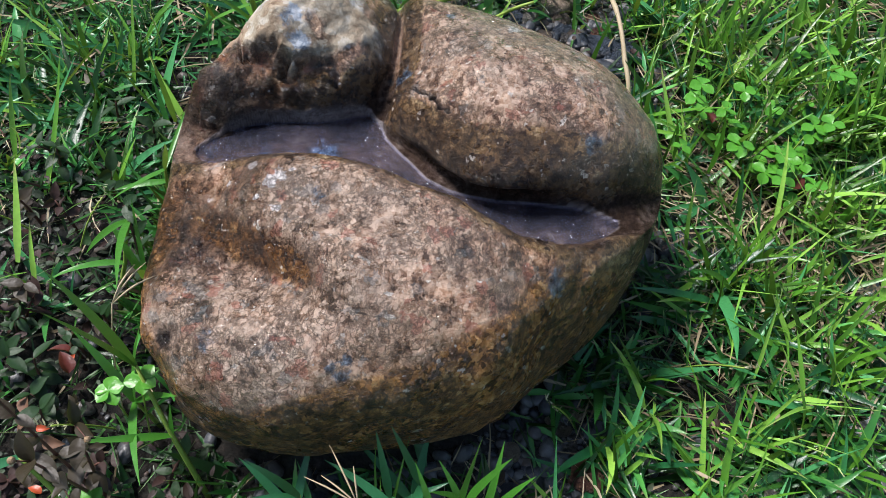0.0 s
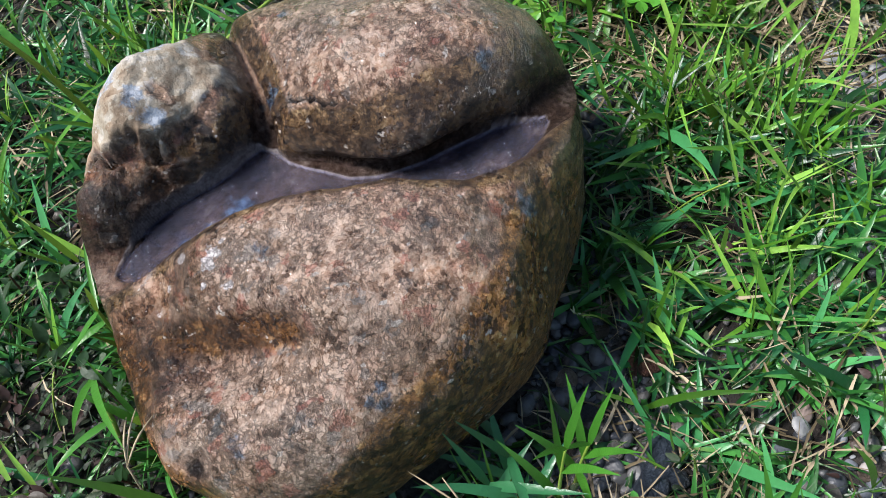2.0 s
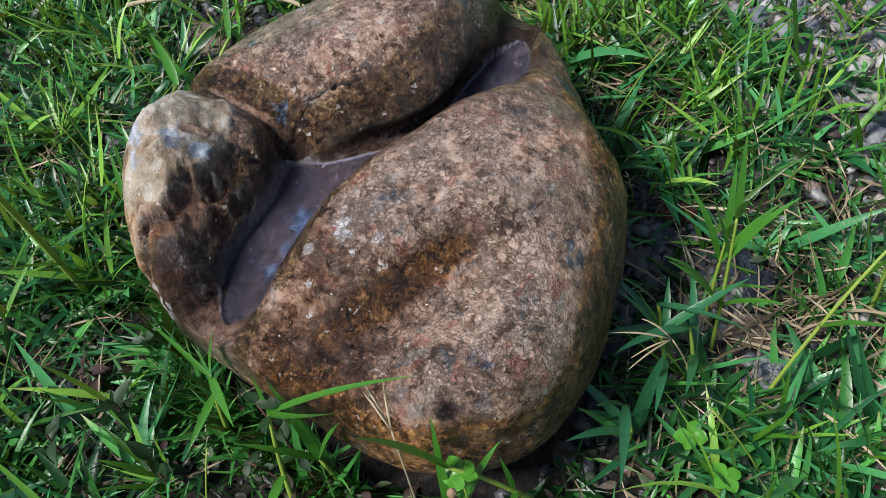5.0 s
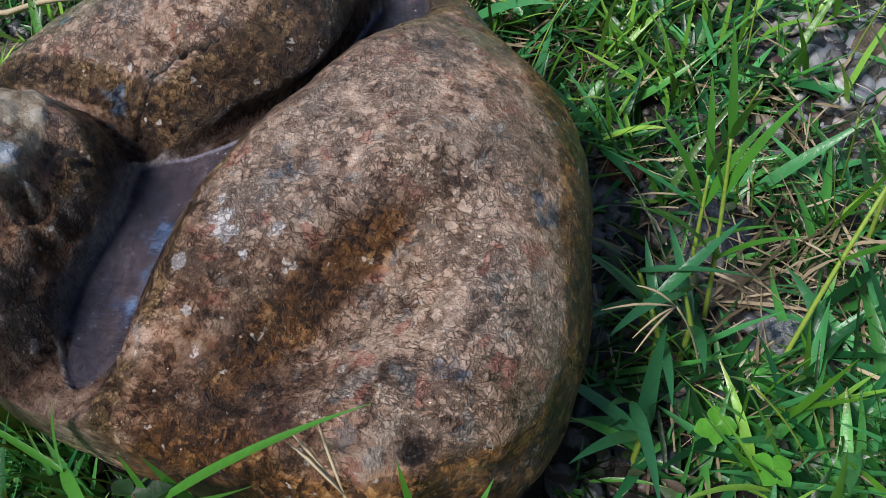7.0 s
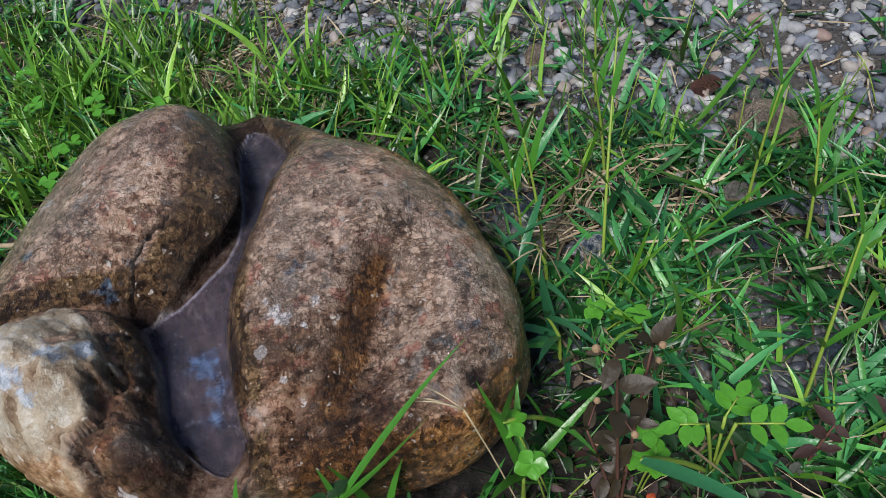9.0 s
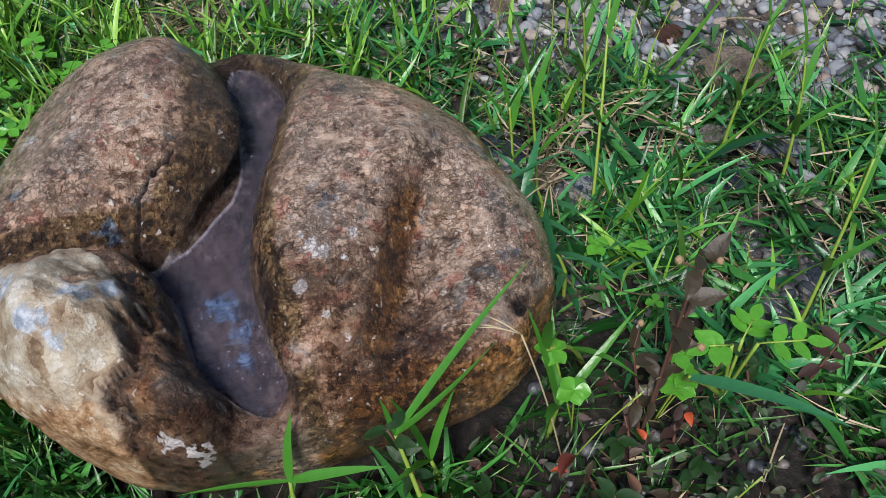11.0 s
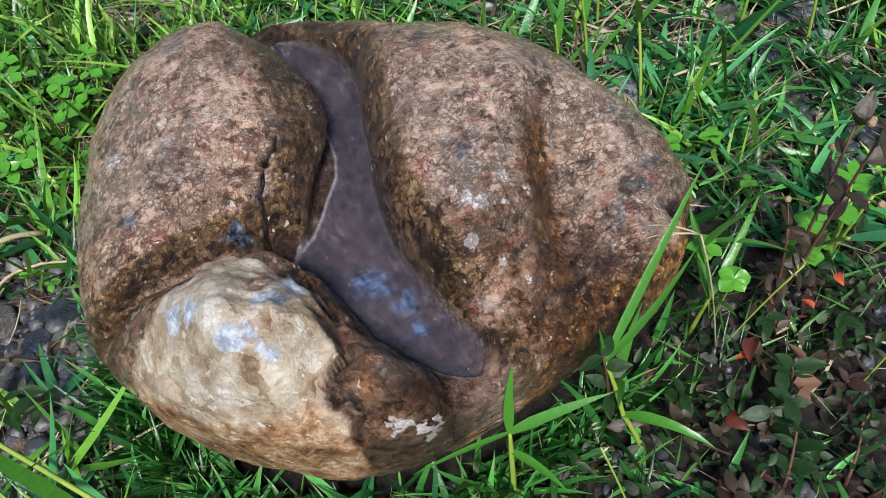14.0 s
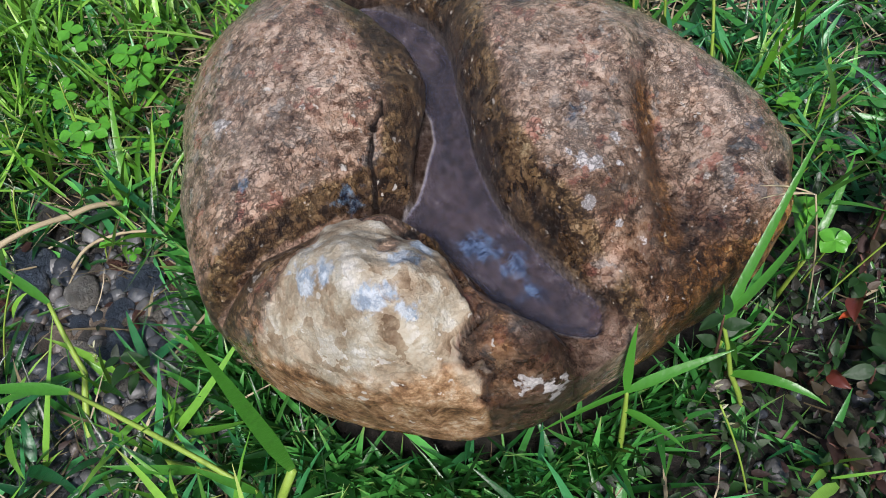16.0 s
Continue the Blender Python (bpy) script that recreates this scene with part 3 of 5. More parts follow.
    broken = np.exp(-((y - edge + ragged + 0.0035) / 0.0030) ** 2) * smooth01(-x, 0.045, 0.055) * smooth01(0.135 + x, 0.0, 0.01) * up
    rim_rough = np.exp(-((y - edge + 0.008) / 0.010) ** 2) * smooth01(-x, 0.04, 0.055) * up
    z = z - 0.0060 * broken - 0.005 * np.where(up, smooth01(edge - y, 0.0, 0.005) * (1 - smooth01(edge - y, 0.008, 0.026)) * smooth01(-x, 0.05, 0.065) * smooth01(0.145 + x, 0.0, 0.015) * smooth01(z, 0.112, 0.125), 0) + 0.0038 * rim_rough * value_noise(x * 120, y * 120, z * 120) + 0.0018 * rim_rough * value_noise(x * 260, y * 260, z * 260)
    # shade painted as a ragged dark band below the broken edge
    crack_and_shade = np.maximum(crack_and_shade, 0.8 * broken * smooth01(value_noise(x * 90 + 3, y * 90, z * 90), -0.5, 0.2))
    z = z + np.where(up, cap * (0.0026 * value_noise(x * 48 + 2, y * 48, z * 48) + 0.0013 * value_noise(x * 130, y * 130, z * 130) + 0.0008 * value_noise(x * 300, y * 300, z * 300)), 0)
    pit = np.exp(-((x + 0.047 + ragged) ** 2 + (y - 0.0885 - ragged) ** 2) / (2 * 0.0042 ** 2)) * up
    pit2 = np.exp(-((x + 0.057 + ragged) ** 2 + (y - 0.106 - ragged) ** 2) / (2 * 0.0045 ** 2)) * up
    z = z - 0.006 * pit - 0.004 * pit2
    cap = cap * (1 - 0.85 * smooth01(pit2, 0.25, 0.7))
    crack_and_shade = np.maximum(crack_and_shade, smooth01(pit, 0.35, 0.8))
    ledge = cap * smooth01(z + ragged, 0.108, 0.114) * (1 - smooth01(z, 0.122, 0.150))
    x, y = x + 0.0032 * ledge * (x - CX) / rr, y + 0.0032 * ledge * (y - CY) / rr
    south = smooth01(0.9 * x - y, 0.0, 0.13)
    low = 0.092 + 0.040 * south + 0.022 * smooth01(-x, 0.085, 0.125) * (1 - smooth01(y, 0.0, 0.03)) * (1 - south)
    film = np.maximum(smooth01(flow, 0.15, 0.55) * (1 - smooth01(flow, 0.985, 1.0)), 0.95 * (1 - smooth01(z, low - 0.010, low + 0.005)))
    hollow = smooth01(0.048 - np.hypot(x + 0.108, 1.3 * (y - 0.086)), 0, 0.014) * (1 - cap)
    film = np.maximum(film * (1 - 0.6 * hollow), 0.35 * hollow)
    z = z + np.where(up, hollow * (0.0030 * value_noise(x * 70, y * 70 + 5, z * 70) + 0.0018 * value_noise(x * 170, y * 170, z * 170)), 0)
    # hollow's shade painted as near-black blotches
    crack_and_shade = np.maximum(crack_and_shade, 0.42 * hollow * smooth01(value_noise(x * 75, y * 75, z * 75), -0.45, 0.25))
    chan = smooth01(flow, 0.93, 0.995) * smooth01(z, 0.06, 0.08) * (1 - 0.75 * smooth01(y, 0.085, 0.11))
    chan = np.maximum(chan, 0.6 * hollow * smooth01(-x, 0.115, 0.135))
    # own pale patches, plus painted sheen on the back lobe and front crest
    pale = np.exp(-((x + 0.035) ** 2 + (y + 0.032) ** 2) / (2 * 0.032 ** 2)) + np.exp(-((x + 0.06) ** 2 + (y + 0.10) ** 2) / (2 * 0.03 ** 2)) + 1.25 * np.exp(-((x - 0.070) ** 2 + (y - 0.100) ** 2) / (2 * 0.054 ** 2)) + 1.0 * np.exp(-((x + 0.108) ** 2 + (y + 0.076) ** 2) / (2 * 0.021 ** 2)) + 0.8 * np.exp(-((x + 0.060) ** 2 + (y + 0.010) ** 2) / (2 * 0.013 ** 2)) + 0.6 * np.exp(-((x - 0.0) ** 2 + (y + 0.06) ** 2) / (2 * 0.04 ** 2))
    dt, _, st = along_line(x, y, TROUGH)
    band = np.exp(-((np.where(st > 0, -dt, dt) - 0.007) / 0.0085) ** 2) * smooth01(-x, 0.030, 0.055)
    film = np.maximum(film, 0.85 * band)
    # stained west flank, with painted shade in trough, hollow and low walls
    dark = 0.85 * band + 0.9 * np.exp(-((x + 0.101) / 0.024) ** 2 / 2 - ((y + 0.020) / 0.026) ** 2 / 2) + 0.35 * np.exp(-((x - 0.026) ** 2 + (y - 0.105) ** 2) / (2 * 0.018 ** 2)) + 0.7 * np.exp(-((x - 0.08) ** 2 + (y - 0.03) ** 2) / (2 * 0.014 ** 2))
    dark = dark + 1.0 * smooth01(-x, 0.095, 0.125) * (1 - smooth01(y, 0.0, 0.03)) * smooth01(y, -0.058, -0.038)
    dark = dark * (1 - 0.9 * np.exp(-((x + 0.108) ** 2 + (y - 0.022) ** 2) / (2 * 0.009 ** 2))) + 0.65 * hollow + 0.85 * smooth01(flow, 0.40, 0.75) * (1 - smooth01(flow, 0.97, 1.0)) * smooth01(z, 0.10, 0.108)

    slab = np.exp(-((x + 0.142) ** 2 + (y - 0.042) ** 2) / (2 * 0.013 ** 2)) * (z < 0.118)
    foot = np.exp(-((x + 0.112) ** 2 + (y - 0.022) ** 2) / (2 * 0.008 ** 2))
    film, dark = film * (1 - 0.85 * np.maximum(slab, foot)), dark * (1 - 0.9 * np.maximum(slab, foot))
    pale, chan = pale + 0.7 * slab + foot, chan * (1 - 0.7 * slab)

    def spots(places):
        v = 0 * x
        for a, b, c, size in places:
            v = np.maximum(v, np.exp(-((x - a) ** 2 + (y - b) ** 2 + (z - c) ** 2) / (2 * size ** 2)))
        return v
    white = spots([(-0.068, 0.0, 0.146, 0.0045), (-0.074, -0.005, 0.145, 0.0045), (-0.087, 0.010, 0.139, 0.003), (-0.069, -0.023, 0.146, 0.003), (-0.081, -0.015, 0.142, 0.002), (-0.135, 0.091, 0.122, 0.0062), (-0.137, 0.077, 0.112, 0.006), (0.072, 0.126, 0.150, 0.006), (0.03, 0.02, 0.14, 0.004), (-0.10, 0.002, 0.13, 0.002), (-0.112, -0.004, 0.12, 0.002), (-0.118, -0.035, 0.12, 0.002)])
    blue = spots([(-0.029, -0.112, 0.127, 0.007), (-0.024, -0.108, 0.13, 0.004), (-0.117, -0.065, 0.126, 0.005), (-0.046, -0.016, 0.149, 0.004), (-0.050, -0.038, 0.146, 0.003), (0.03, 0.135, 0.150, 0.005), (-0.048, 0.055, 0.097, 0.008), (-0.056, 0.050, 0.097, 0.008), (-0.072, 0.045, 0.097, 0.007), (-0.090, 0.049, 0.097, 0.006), (0.112, 0.03, 0.148, 0.008), (0.09, -0.052, 0.122, 0.008), (-0.074, 0.103, 0.166, 0.005), (-0.035, 0.138, 0.153, 0.005), (-0.002, 0.095, 0.13, 0.007), (-0.10, -0.097, 0.127, 0.005)])
    sheen = spots([(-0.105, -0.078, 0.126, 0.022), (-0.120, -0.050, 0.118, 0.014), (-0.066, -0.006, 0.147, 0.014), (-0.085, -0.105, 0.120, 0.018), (0.060, 0.110, 0.158, 0.034), (0.085, 0.060, 0.150, 0.020)])
    lichen = spots([(-0.046, 0.142, 0.161, 0.008), (-0.052, 0.134, 0.166, 0.005), (-0.066, 0.094, 0.160, 0.006), (-0.070, 0.107, 0.166, 0.006), (-0.078, 0.127, 0.170, 0.007), (-0.090, 0.118, 0.165, 0.005)])
    verts = np.stack([x, y, z], -1).reshape(-1, 3)
    top = np.array([[CX, CY, verts[:nt, 2].mean()]])
    k = np.arange(nt)
    rows = []
    for i in range(len(s) - 1):
        a = i * nt
        rows.append(np.stack([a + k, a + nt + k, a + nt + (k + 1) % nt, a + (k + 1) % nt], 1))
    faces = np.concatenate(rows).tolist()
    c = len(verts)
    faces += [(c, int(i), int((i + 1) % nt)) for i in k]
    last = (len(s) - 1) * nt
    faces.append([int(last + i) for i in k[::-1]])
    at_ = {key: np.append(v.ravel(), v.ravel()[0]) for key, v in (("cap", cap), ("cap_low", cap_low), ("film", film), ("channel", chan), ("crack_and_shade", crack_and_shade), ("ring", ring_ * up), ("lichen", lichen), ("sheen", sheen), ("moss", smooth01(flow, 0.10, 0.40)), ("white_spot", white), ("blue_spot", blue), ("pale", pale.clip(0, 1)), ("dark", dark.clip(0, 1)))}
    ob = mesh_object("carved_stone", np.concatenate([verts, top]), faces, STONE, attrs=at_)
    return tagged(ob, "wet brown boulder with a winding channel and a pale knob", "stone")


def stone_radius(x, y):
    """Distance from the stone's centre as a share of its outline."""
    return np.hypot(x - CX, y - CY) / outline(np.arctan2(y - CY, x - CX))


STONE_OB = build_stone()


def build_water():
    """The pool: a level sheet from shore to shore that creeps up a little where it meets the stone."""
    def even(line, n):
        p = np.array([q[:2] for q in line])
        u = np.linspace(0, len(p) - 1, n)
        return np.stack([np.interp(u, np.arange(len(p)), p[:, k]) for k in (0, 1)], 1)
    n = 170
    north, south = even(SHORE_NORTH, n), even(SHORE_SOUTH, n)
    wide = np.linalg.norm(north - south, axis=1)[:, None]
    across = (north - south) / wide
    v = []
    steps = [(0.0, -0.0006, 0.0009), (0.0, 0.0006, 0.0003), (0.0, 0.0016, 0.0)] + [(k / 12, 0.0, 0.0) for k in range(2, 11)] + [(1.0, -0.0016, 0.0), (1.0, -0.0006, 0.0003), (1.0, 0.0006, 0.0009)]
    for share, off, lift in steps:
        p = south + across * (wide * share + np.clip(off, -0.3 * wide, 0.3 * wide))
        v.append(np.column_stack([p, np.full(n, WATER_LEVEL + lift)]))
    k = np.arange(n - 1)
    faces = np.concatenate([np.stack([i * n + k, (i + 1) * n + k, (i + 1) * n + k + 1, i * n + k + 1], 1) for i in range(len(steps) - 1)])
    ob = mesh_object("water_pool", np.concatenate(v), faces, WATER)
    ob.visible_shadow = False
    return tagged(ob, "clear shallow rainwater standing in the stone's channel", "water")


build_water()


# ---- ground ----
def ground_height(x, y):
    far = smooth01(np.hypot(x, y), 0.2, 1.5)
    mound = 0.030 * np.exp(-((x + 0.24) ** 2 + (y - 0.02) ** 2) / (2 * 0.11 ** 2)) + 0.02 * np.exp(-((x - 0.0) ** 2 + (y - 0.26) ** 2) / (2 * 0.06 ** 2))
    return -0.008 + mound + 0.008 * value_noise(x * 7 + 3, y * 7 + 1, 0 * x + 0.5) + 0.004 * value_noise(x * 21, y * 21, 0 * x + 2.5) + 0.02 * far * value_noise(x * 1.3, y * 1.3, 0 * x + 7.5)


BARE = [
    (0.045, 0.245, 0.040, 0.95), (0.030, 0.305, 0.045, 0.7), 
       (0.115, 0.270, 0.055, 1.0), (0.085, 0.207, 0.036, 0.95), (0.026, -0.214, 0.018, 0.8), (-0.115, -0.300, 0.028, 0.9), (0.10, -0.125, 0.036, 1.0), (0.125, -0.10, 0.022, 0.9), (0.06, -0.175, 0.026, 0.7), (-0.045, -0.135, 0.022, 0.9), (0.02, -0.150, 0.028, 0.9), (-0.085, -0.305, 0.030, 0.95),
    (0.01, -0.295, 0.026, 0.35), (0.135, 0.235, 0.035, 0.95), (0.095, 0.225, 0.030, 0.9), (0.17, 0.262, 0.030, 0.8), (0.19, 0.045, 0.022, 0.9), (0.195, 0.20, 0.02, 0.6), (0.13, 0.35, 0.035, 0.7), (0.25, 0.38, 0.04, 0.7),
]


def bare_share(x, y):
    """Small patches with no grass."""
    g = 0 * x
    for a, b, s, k in BARE:
        g = np.maximum(g, k * np.exp(-((x - a) ** 2 + (y - b) ** 2) / (2 * s * s)))
    return g


def grit_share(x, y):
    """How far the ground is open gravel: a stony strip to the south-east, and the bare patches."""
    g = smooth01(0.73 * x - 0.68 * y + 0.045 * value_noise(x * 9, y * 9, 0 * x), 0.262, 0.335)
    return np.maximum(g, bare_share(x, y))


def build_ground():
    near = np.linspace(-1.6, 1.6, 261)
    far = np.array([2, 3, 5, 9, 16, 30, 60.0])
    line = np.r_[-far[::-1], near, far]
    gx, gy = np.meshgrid(line, line)
    gz = ground_height(gx, gy)
    n = len(line)
    i = np.arange(n - 1)
    a = (i[:, None] * n + i[None, :]).ravel()
    faces = np.stack([a, a + 1, a + n + 1, a + n], 1)
    ob = mesh_object("ground", np.stack([gx, gy, gz], -1).reshape(-1, 3), faces, SOIL, attrs={"grit": grit_share(gx, gy).ravel(), "turf": (smooth01(np.hypot(gx, gy), 0.55, 1.1) * (1 - grit_share(gx, gy))).ravel()})
    return tagged(ob, "dark damp soil with fine grit between the grass", "ground", kind="structure")


build_ground()


def floor_at(x, y):
    return float(ground_height(np.array([float(x)]), np.array([float(y)]))[0])


# ---- grass ----
def blades(rng, base, heading, length, width, rise, droop, fold=0.30, steps=5, sway=0.12, turn=0.5):
    """Arched, folded, tapering blades as arrays. rise: first slope in radians; droop: how far it bends over."""
    n = len(length)
    t = np.linspace(0, 1, steps + 1)
    ang = rise[:, None] - droop[:, None] * t[None, :] ** 1.3
    ds = length[:, None] / steps
    out = np.concatenate([np.zeros((n, 1)), np.cumsum(np.cos(ang[:, :-1]) * ds, 1)], 1)
    upz = np.concatenate([np.zeros((n, 1)), np.cumsum(np.sin(ang[:, :-1]) * ds, 1)], 1)
    swing = (rng.normal(0, sway, n) * length)[:, None] * t[None, :] ** 2
    ch, sh = np.cos(heading)[:, None], np.sin(heading)[:, None]
    mid = np.stack([base[:, :1] + out * ch - swing * sh, base[:, 1:2] + out * sh + swing * ch, base[:, 2:3] + upz], -1)
    w = width[:, None] * np.minimum(1, 0.5 + 2.6 * t)[None, :] * (1 - t[None, :] ** 2.6) * 0.5
    w[:, -1] = 0.00008
    twist = (rng.normal(0, turn, n))[:, None] * (0.4 + t[None, :])
    lat = np.stack([-sh * np.cos(twist), ch * np.cos(twist), np.sin(twist)], -1) * w[..., None]
    lift = np.zeros_like(lat)
    lift[..., 2] = fold * w
    v = np.stack([mid - lat + lift, mid, mid + lat + lift], 2)
    along = np.broadcast_to(t[None, :, None], v.shape[:3])
    f = []
    for k in range(steps):
        for c in (0, 1):
            a = k * 3 + c
            f.append((a, a + 1, a + 4, a + 3))
    faces = (np.arange(n) * (steps + 1) * 3)[:, None, None] + np.array(f)[None]
    return v.reshape(-1, 3), faces.reshape(-1, 4), along.reshape(-1)


def scatter(rng, n, keep, radius=1.15):
    """Random places by a density in 0..1."""
    out = []
    while sum(len(o) for o in out) < n:
        p = rng.uniform(-radius, radius, (4 * n, 2))
        p = p[rng.random(len(p)) < keep(p[:, 0], p[:, 1])]
        out.append(p)
    return np.concatenate(out)[:n]


def near_share(x, y):
    """More plants where one looks close: thins out away from the stone."""
    r = np.hypot(x, y)
    return np.exp(-np.clip(r - 0.35, 0, 9) / 0.5) * smooth01(1.16 + 0.12 * value_noise(x * 5, y * 5, 0 * x) - r, 0, 0.4)


def weedy(x, y):
    """The weedy ground along the stone's west flank."""
    return np.maximum((2.2 * np.exp(-((x + 0.24) ** 2 + (y + 0.08) ** 2) / (2 * 0.105 ** 2))).clip(0, 1), np.maximum(0.95 * np.exp(-((x + 0.22) ** 2 + (y - 0.03) ** 2) / (2 * 0.06 ** 2)), 0.7 * np.exp(-((x + 0.21) ** 2 + (y - 0.13) ** 2) / (2 * 0.05 ** 2))))


def lawn_density(x, y):
    d = near_share(x, y) * (1 - 0.86 * grit_share(x, y)) * (1 - 0.94 * smooth01(bare_share(x, y), 0.30, 0.95)) * (1 - 0.97 * weedy(x, y)).clip(0, 1)
    d = d * (0.26 + 0.74 * smooth01(value_noise(x * 16, y * 16, 0 * x + 4), -0.25, 0.30))
    return np.where(stone_radius(x, y) < np.where(x + 0.3 * y > 0.05, 1.02, 0.95), 0, d)


def build_lawn(name, label, material, seed, tillers, keep, size, spread, flat, per=4, wide=0.0042, steps=5):
    rng = np.random.default_rng(seed)
    p = scatter(rng, tillers, keep)
    k = rng.integers(2, per + 3, len(p))
    own = np.repeat(np.arange(len(p)), k)
    m = len(own)
    order = np.concatenate([np.arange(q) for q in k])
    lean = rng.uniform(0, 2 * math.pi, len(p))[own]
    tall = rng.uniform(0.004, 0.016, len(p))[own] * size / 0.05
    bx = p[own, 0] + np.cos(lean) * order * tall * 0.5
    by = p[own, 1] + np.sin(lean) * order * tall * 0.5
    bz = ground_height(bx, by) + order * tall * (0.35 if flat else 0.6)
    heading = lean + np.where(order % 2 == 0, 1, -1) * rng.uniform(0.3, 1.7, m)
    close = stone_radius(bx, by) < 1.0 + 0.4 * size / 0.05 * 0.45
    away = np.arctan2(by - CY, bx - CX)
    heading = np.where(close, away + rng.normal(0, 1.05, m), heading)
    length = size * rng.lognormal(0, spread, m).clip(0.35, 2.4)
    width = wide * rng.uniform(0.4, 1.4, m) * (length / size) ** 0.4
    rise = rng.uniform(0.0, 0.95, m) if flat else rng.uniform(0.5, 1.4, m)
    droop = rng.uniform(-0.2, 0.75, m)
    v, f, along = blades(rng, np.stack([bx, by, bz], 1), heading, length, width, rise, droop, steps=steps)
    v[:, 2] = np.maximum(v[:, 2], ground_height(v[:, 0], v[:, 1]) + 0.001)
    return tagged(mesh_object(name, v, f, material, attrs={"along": along}), label, "grass", kind="stuff")


build_lawn("lawn_grass", "short creeping green lawn grass growing round the stone", GRASS, 11, 4700, lawn_density, 0.029, 0.45, True, 4, 0.0044)
build_lawn("bluish_grass", "bluish green broad-bladed grass among the lawn", GRASS_BLUE, 12, 2700, lambda x, y: lawn_density(x, y) * (0.35 + 0.65 * smooth01(0.3 - x, -0.3, 0.5)), 0.036, 0.38, True, 3, 0.0054)
build_lawn("upright_grass", "yellowish green upright grass tufts in the lawn", GRASS_YELLOW, 13, 1600, lambda x, y: lawn_density(x, y) * (0.35 + 0.65 * smooth01(x + y * 0.6, -0.1, 0.35) + 1.2 * np.exp(-((x - 0.30) ** 2 + (y - 0.14) ** 2) / (2 * 0.10 ** 2))) / 1.6 * smooth01(stone_radius(x, y), 1.15, 1.4), 0.043, 0.4, False, 4, 0.0036)
build_lawn("fine_grass", "fine thin-bladed green grass low on the soil", GRASS_DULL, 14, 3900, lambda x, y: np.maximum(lawn_density(x, y), (0.22 * weedy(x, y) + (1.1 - 0.8 * weedy(x, y)) * np.exp(-((stone_radius(x, y) - 1.05) / 0.10) ** 2) * (1 - grit_share(x, y))) * (stone_radius(x, y) > 0.96)), 0.028, 0.35, True, 5, 0.0017, 4)
build_lawn("edge_grass", "short green grass growing close against the stone's foot", GRASS, 15, 620, lambda x, y: np.exp(-((stone_radius(x, y) - 1.06) / 0.07) ** 2) * (stone_radius(x, y) > 0.97) * smooth01(y - 0.7 * x, 0.02, 0.10) * (1 - 0.5 * weedy(x, y)) * (1 - grit_share(x, y)), 0.026, 0.4, False, 3, 0.0032)


def build_thatch():
    rng = np.random.default_rng(21)

    def dry(x, y):
        patches = np.exp(-((x - 0.37) ** 2 + (y - 0.04) ** 2) / 0.012) + np.exp(-((x - 0.27) ** 2 + (y - 0.125) ** 2) / 0.002) + 0.7 * np.exp(-((x - 0.40) ** 2 + (y - 0.30) ** 2) / 0.01) + 0.5 * np.exp(-((x - 0.08) ** 2 + (y + 0.22) ** 2) / 0.004)
        return near_share(x, y) * np.where(stone_radius(x, y) < 1.02, 0, 0.14 + 0.86 * patches.clip(0, 1)) * (1 - 0.75 * grit_share(x, y)) * (1 - 0.88 * weedy(x, y))
    p = scatter(rng, 8000, dry)
    m = len(p)
    z = ground_height(p[:, 0], p[:, 1]) + rng.uniform(0.001, 0.016, m)
    v, f, along = blades(rng, np.column_stack([p, z]), rng.uniform(0, 6.28, m), rng.uniform(0.015, 0.06, m), rng.uniform(0.0007, 0.0026, m), rng.uniform(-0.1, 0.35, m), rng.uniform(0, 0.5, m), steps=3, sway=0.2)
    v[:, 2] = np.maximum(v[:, 2], ground_height(v[:, 0], v[:, 1]) + 0.001)
    tagged(mesh_object("dry_grass", v, f, STRAW, attrs={"along": along}), "dry straw-coloured dead grass lying between green blades", "dry grass", kind="stuff")


build_thatch()


def litter_material():
    m = Nodes("mixed_leaf_litter")
    c = m.ramp(m.island(), (0.0, (0.003, 0.008, 0.002)), (0.30, (0.012, 0.038, 0.007)), (0.50, (0.008, 0.006, 0.004)), (0.62, (0.034, 0.012, 0.009)), (0.76, (0.022, 0.014, 0.008)), (0.88, (0.018, 0.062, 0.012)), (0.97, (0.060, 0.042, 0.025)))
    n = m.noise(260, 4, 0.65)
    return m.done(m.mix(0.4, c, m.mix(n, (0.15, 0.15, 0.15), (0.85, 0.85, 0.85)), "OVERLAY"), 0.6, m.bump(n, 0.0008))


def build_litter():
    """Small leaves, living and dead, that cover the weedy soil."""
    rng = np.random.default_rng(23)
    p = scatter(rng, 3900, lambda x, y: np.where(stone_radius(x, y) < 0.98, 0, np.maximum(weedy(x, y), 0.12 * near_share(x, y))) * (1 - 0.6 * grit_share(x, y)), 0.7)
    m = len(p)
    z = ground_height(p[:, 0], p[:, 1]) + rng.uniform(0.001, 0.020, m)
    length = rng.uniform(0.004, 0.012, m)
    v, f, along = blades(rng, np.column_stack([p, z]), rng.uniform(0, 6.28, m), length, length * rng.uniform(0.35, 0.65, m), rng.uniform(-0.2, 0.7, m), rng.uniform(0, 0.9, m), steps=4, sway=0.1, turn=0.6)
    v[:, 2] = np.maximum(v[:, 2], ground_height(v[:, 0], v[:, 1]) + 0.001)
    tagged(mesh_object("leaf_litter", v, f, litter_material(), attrs={"along": along}), "dark small leaves and dead bits covering the soil", "leaf litter", kind="stuff")


build_litter()


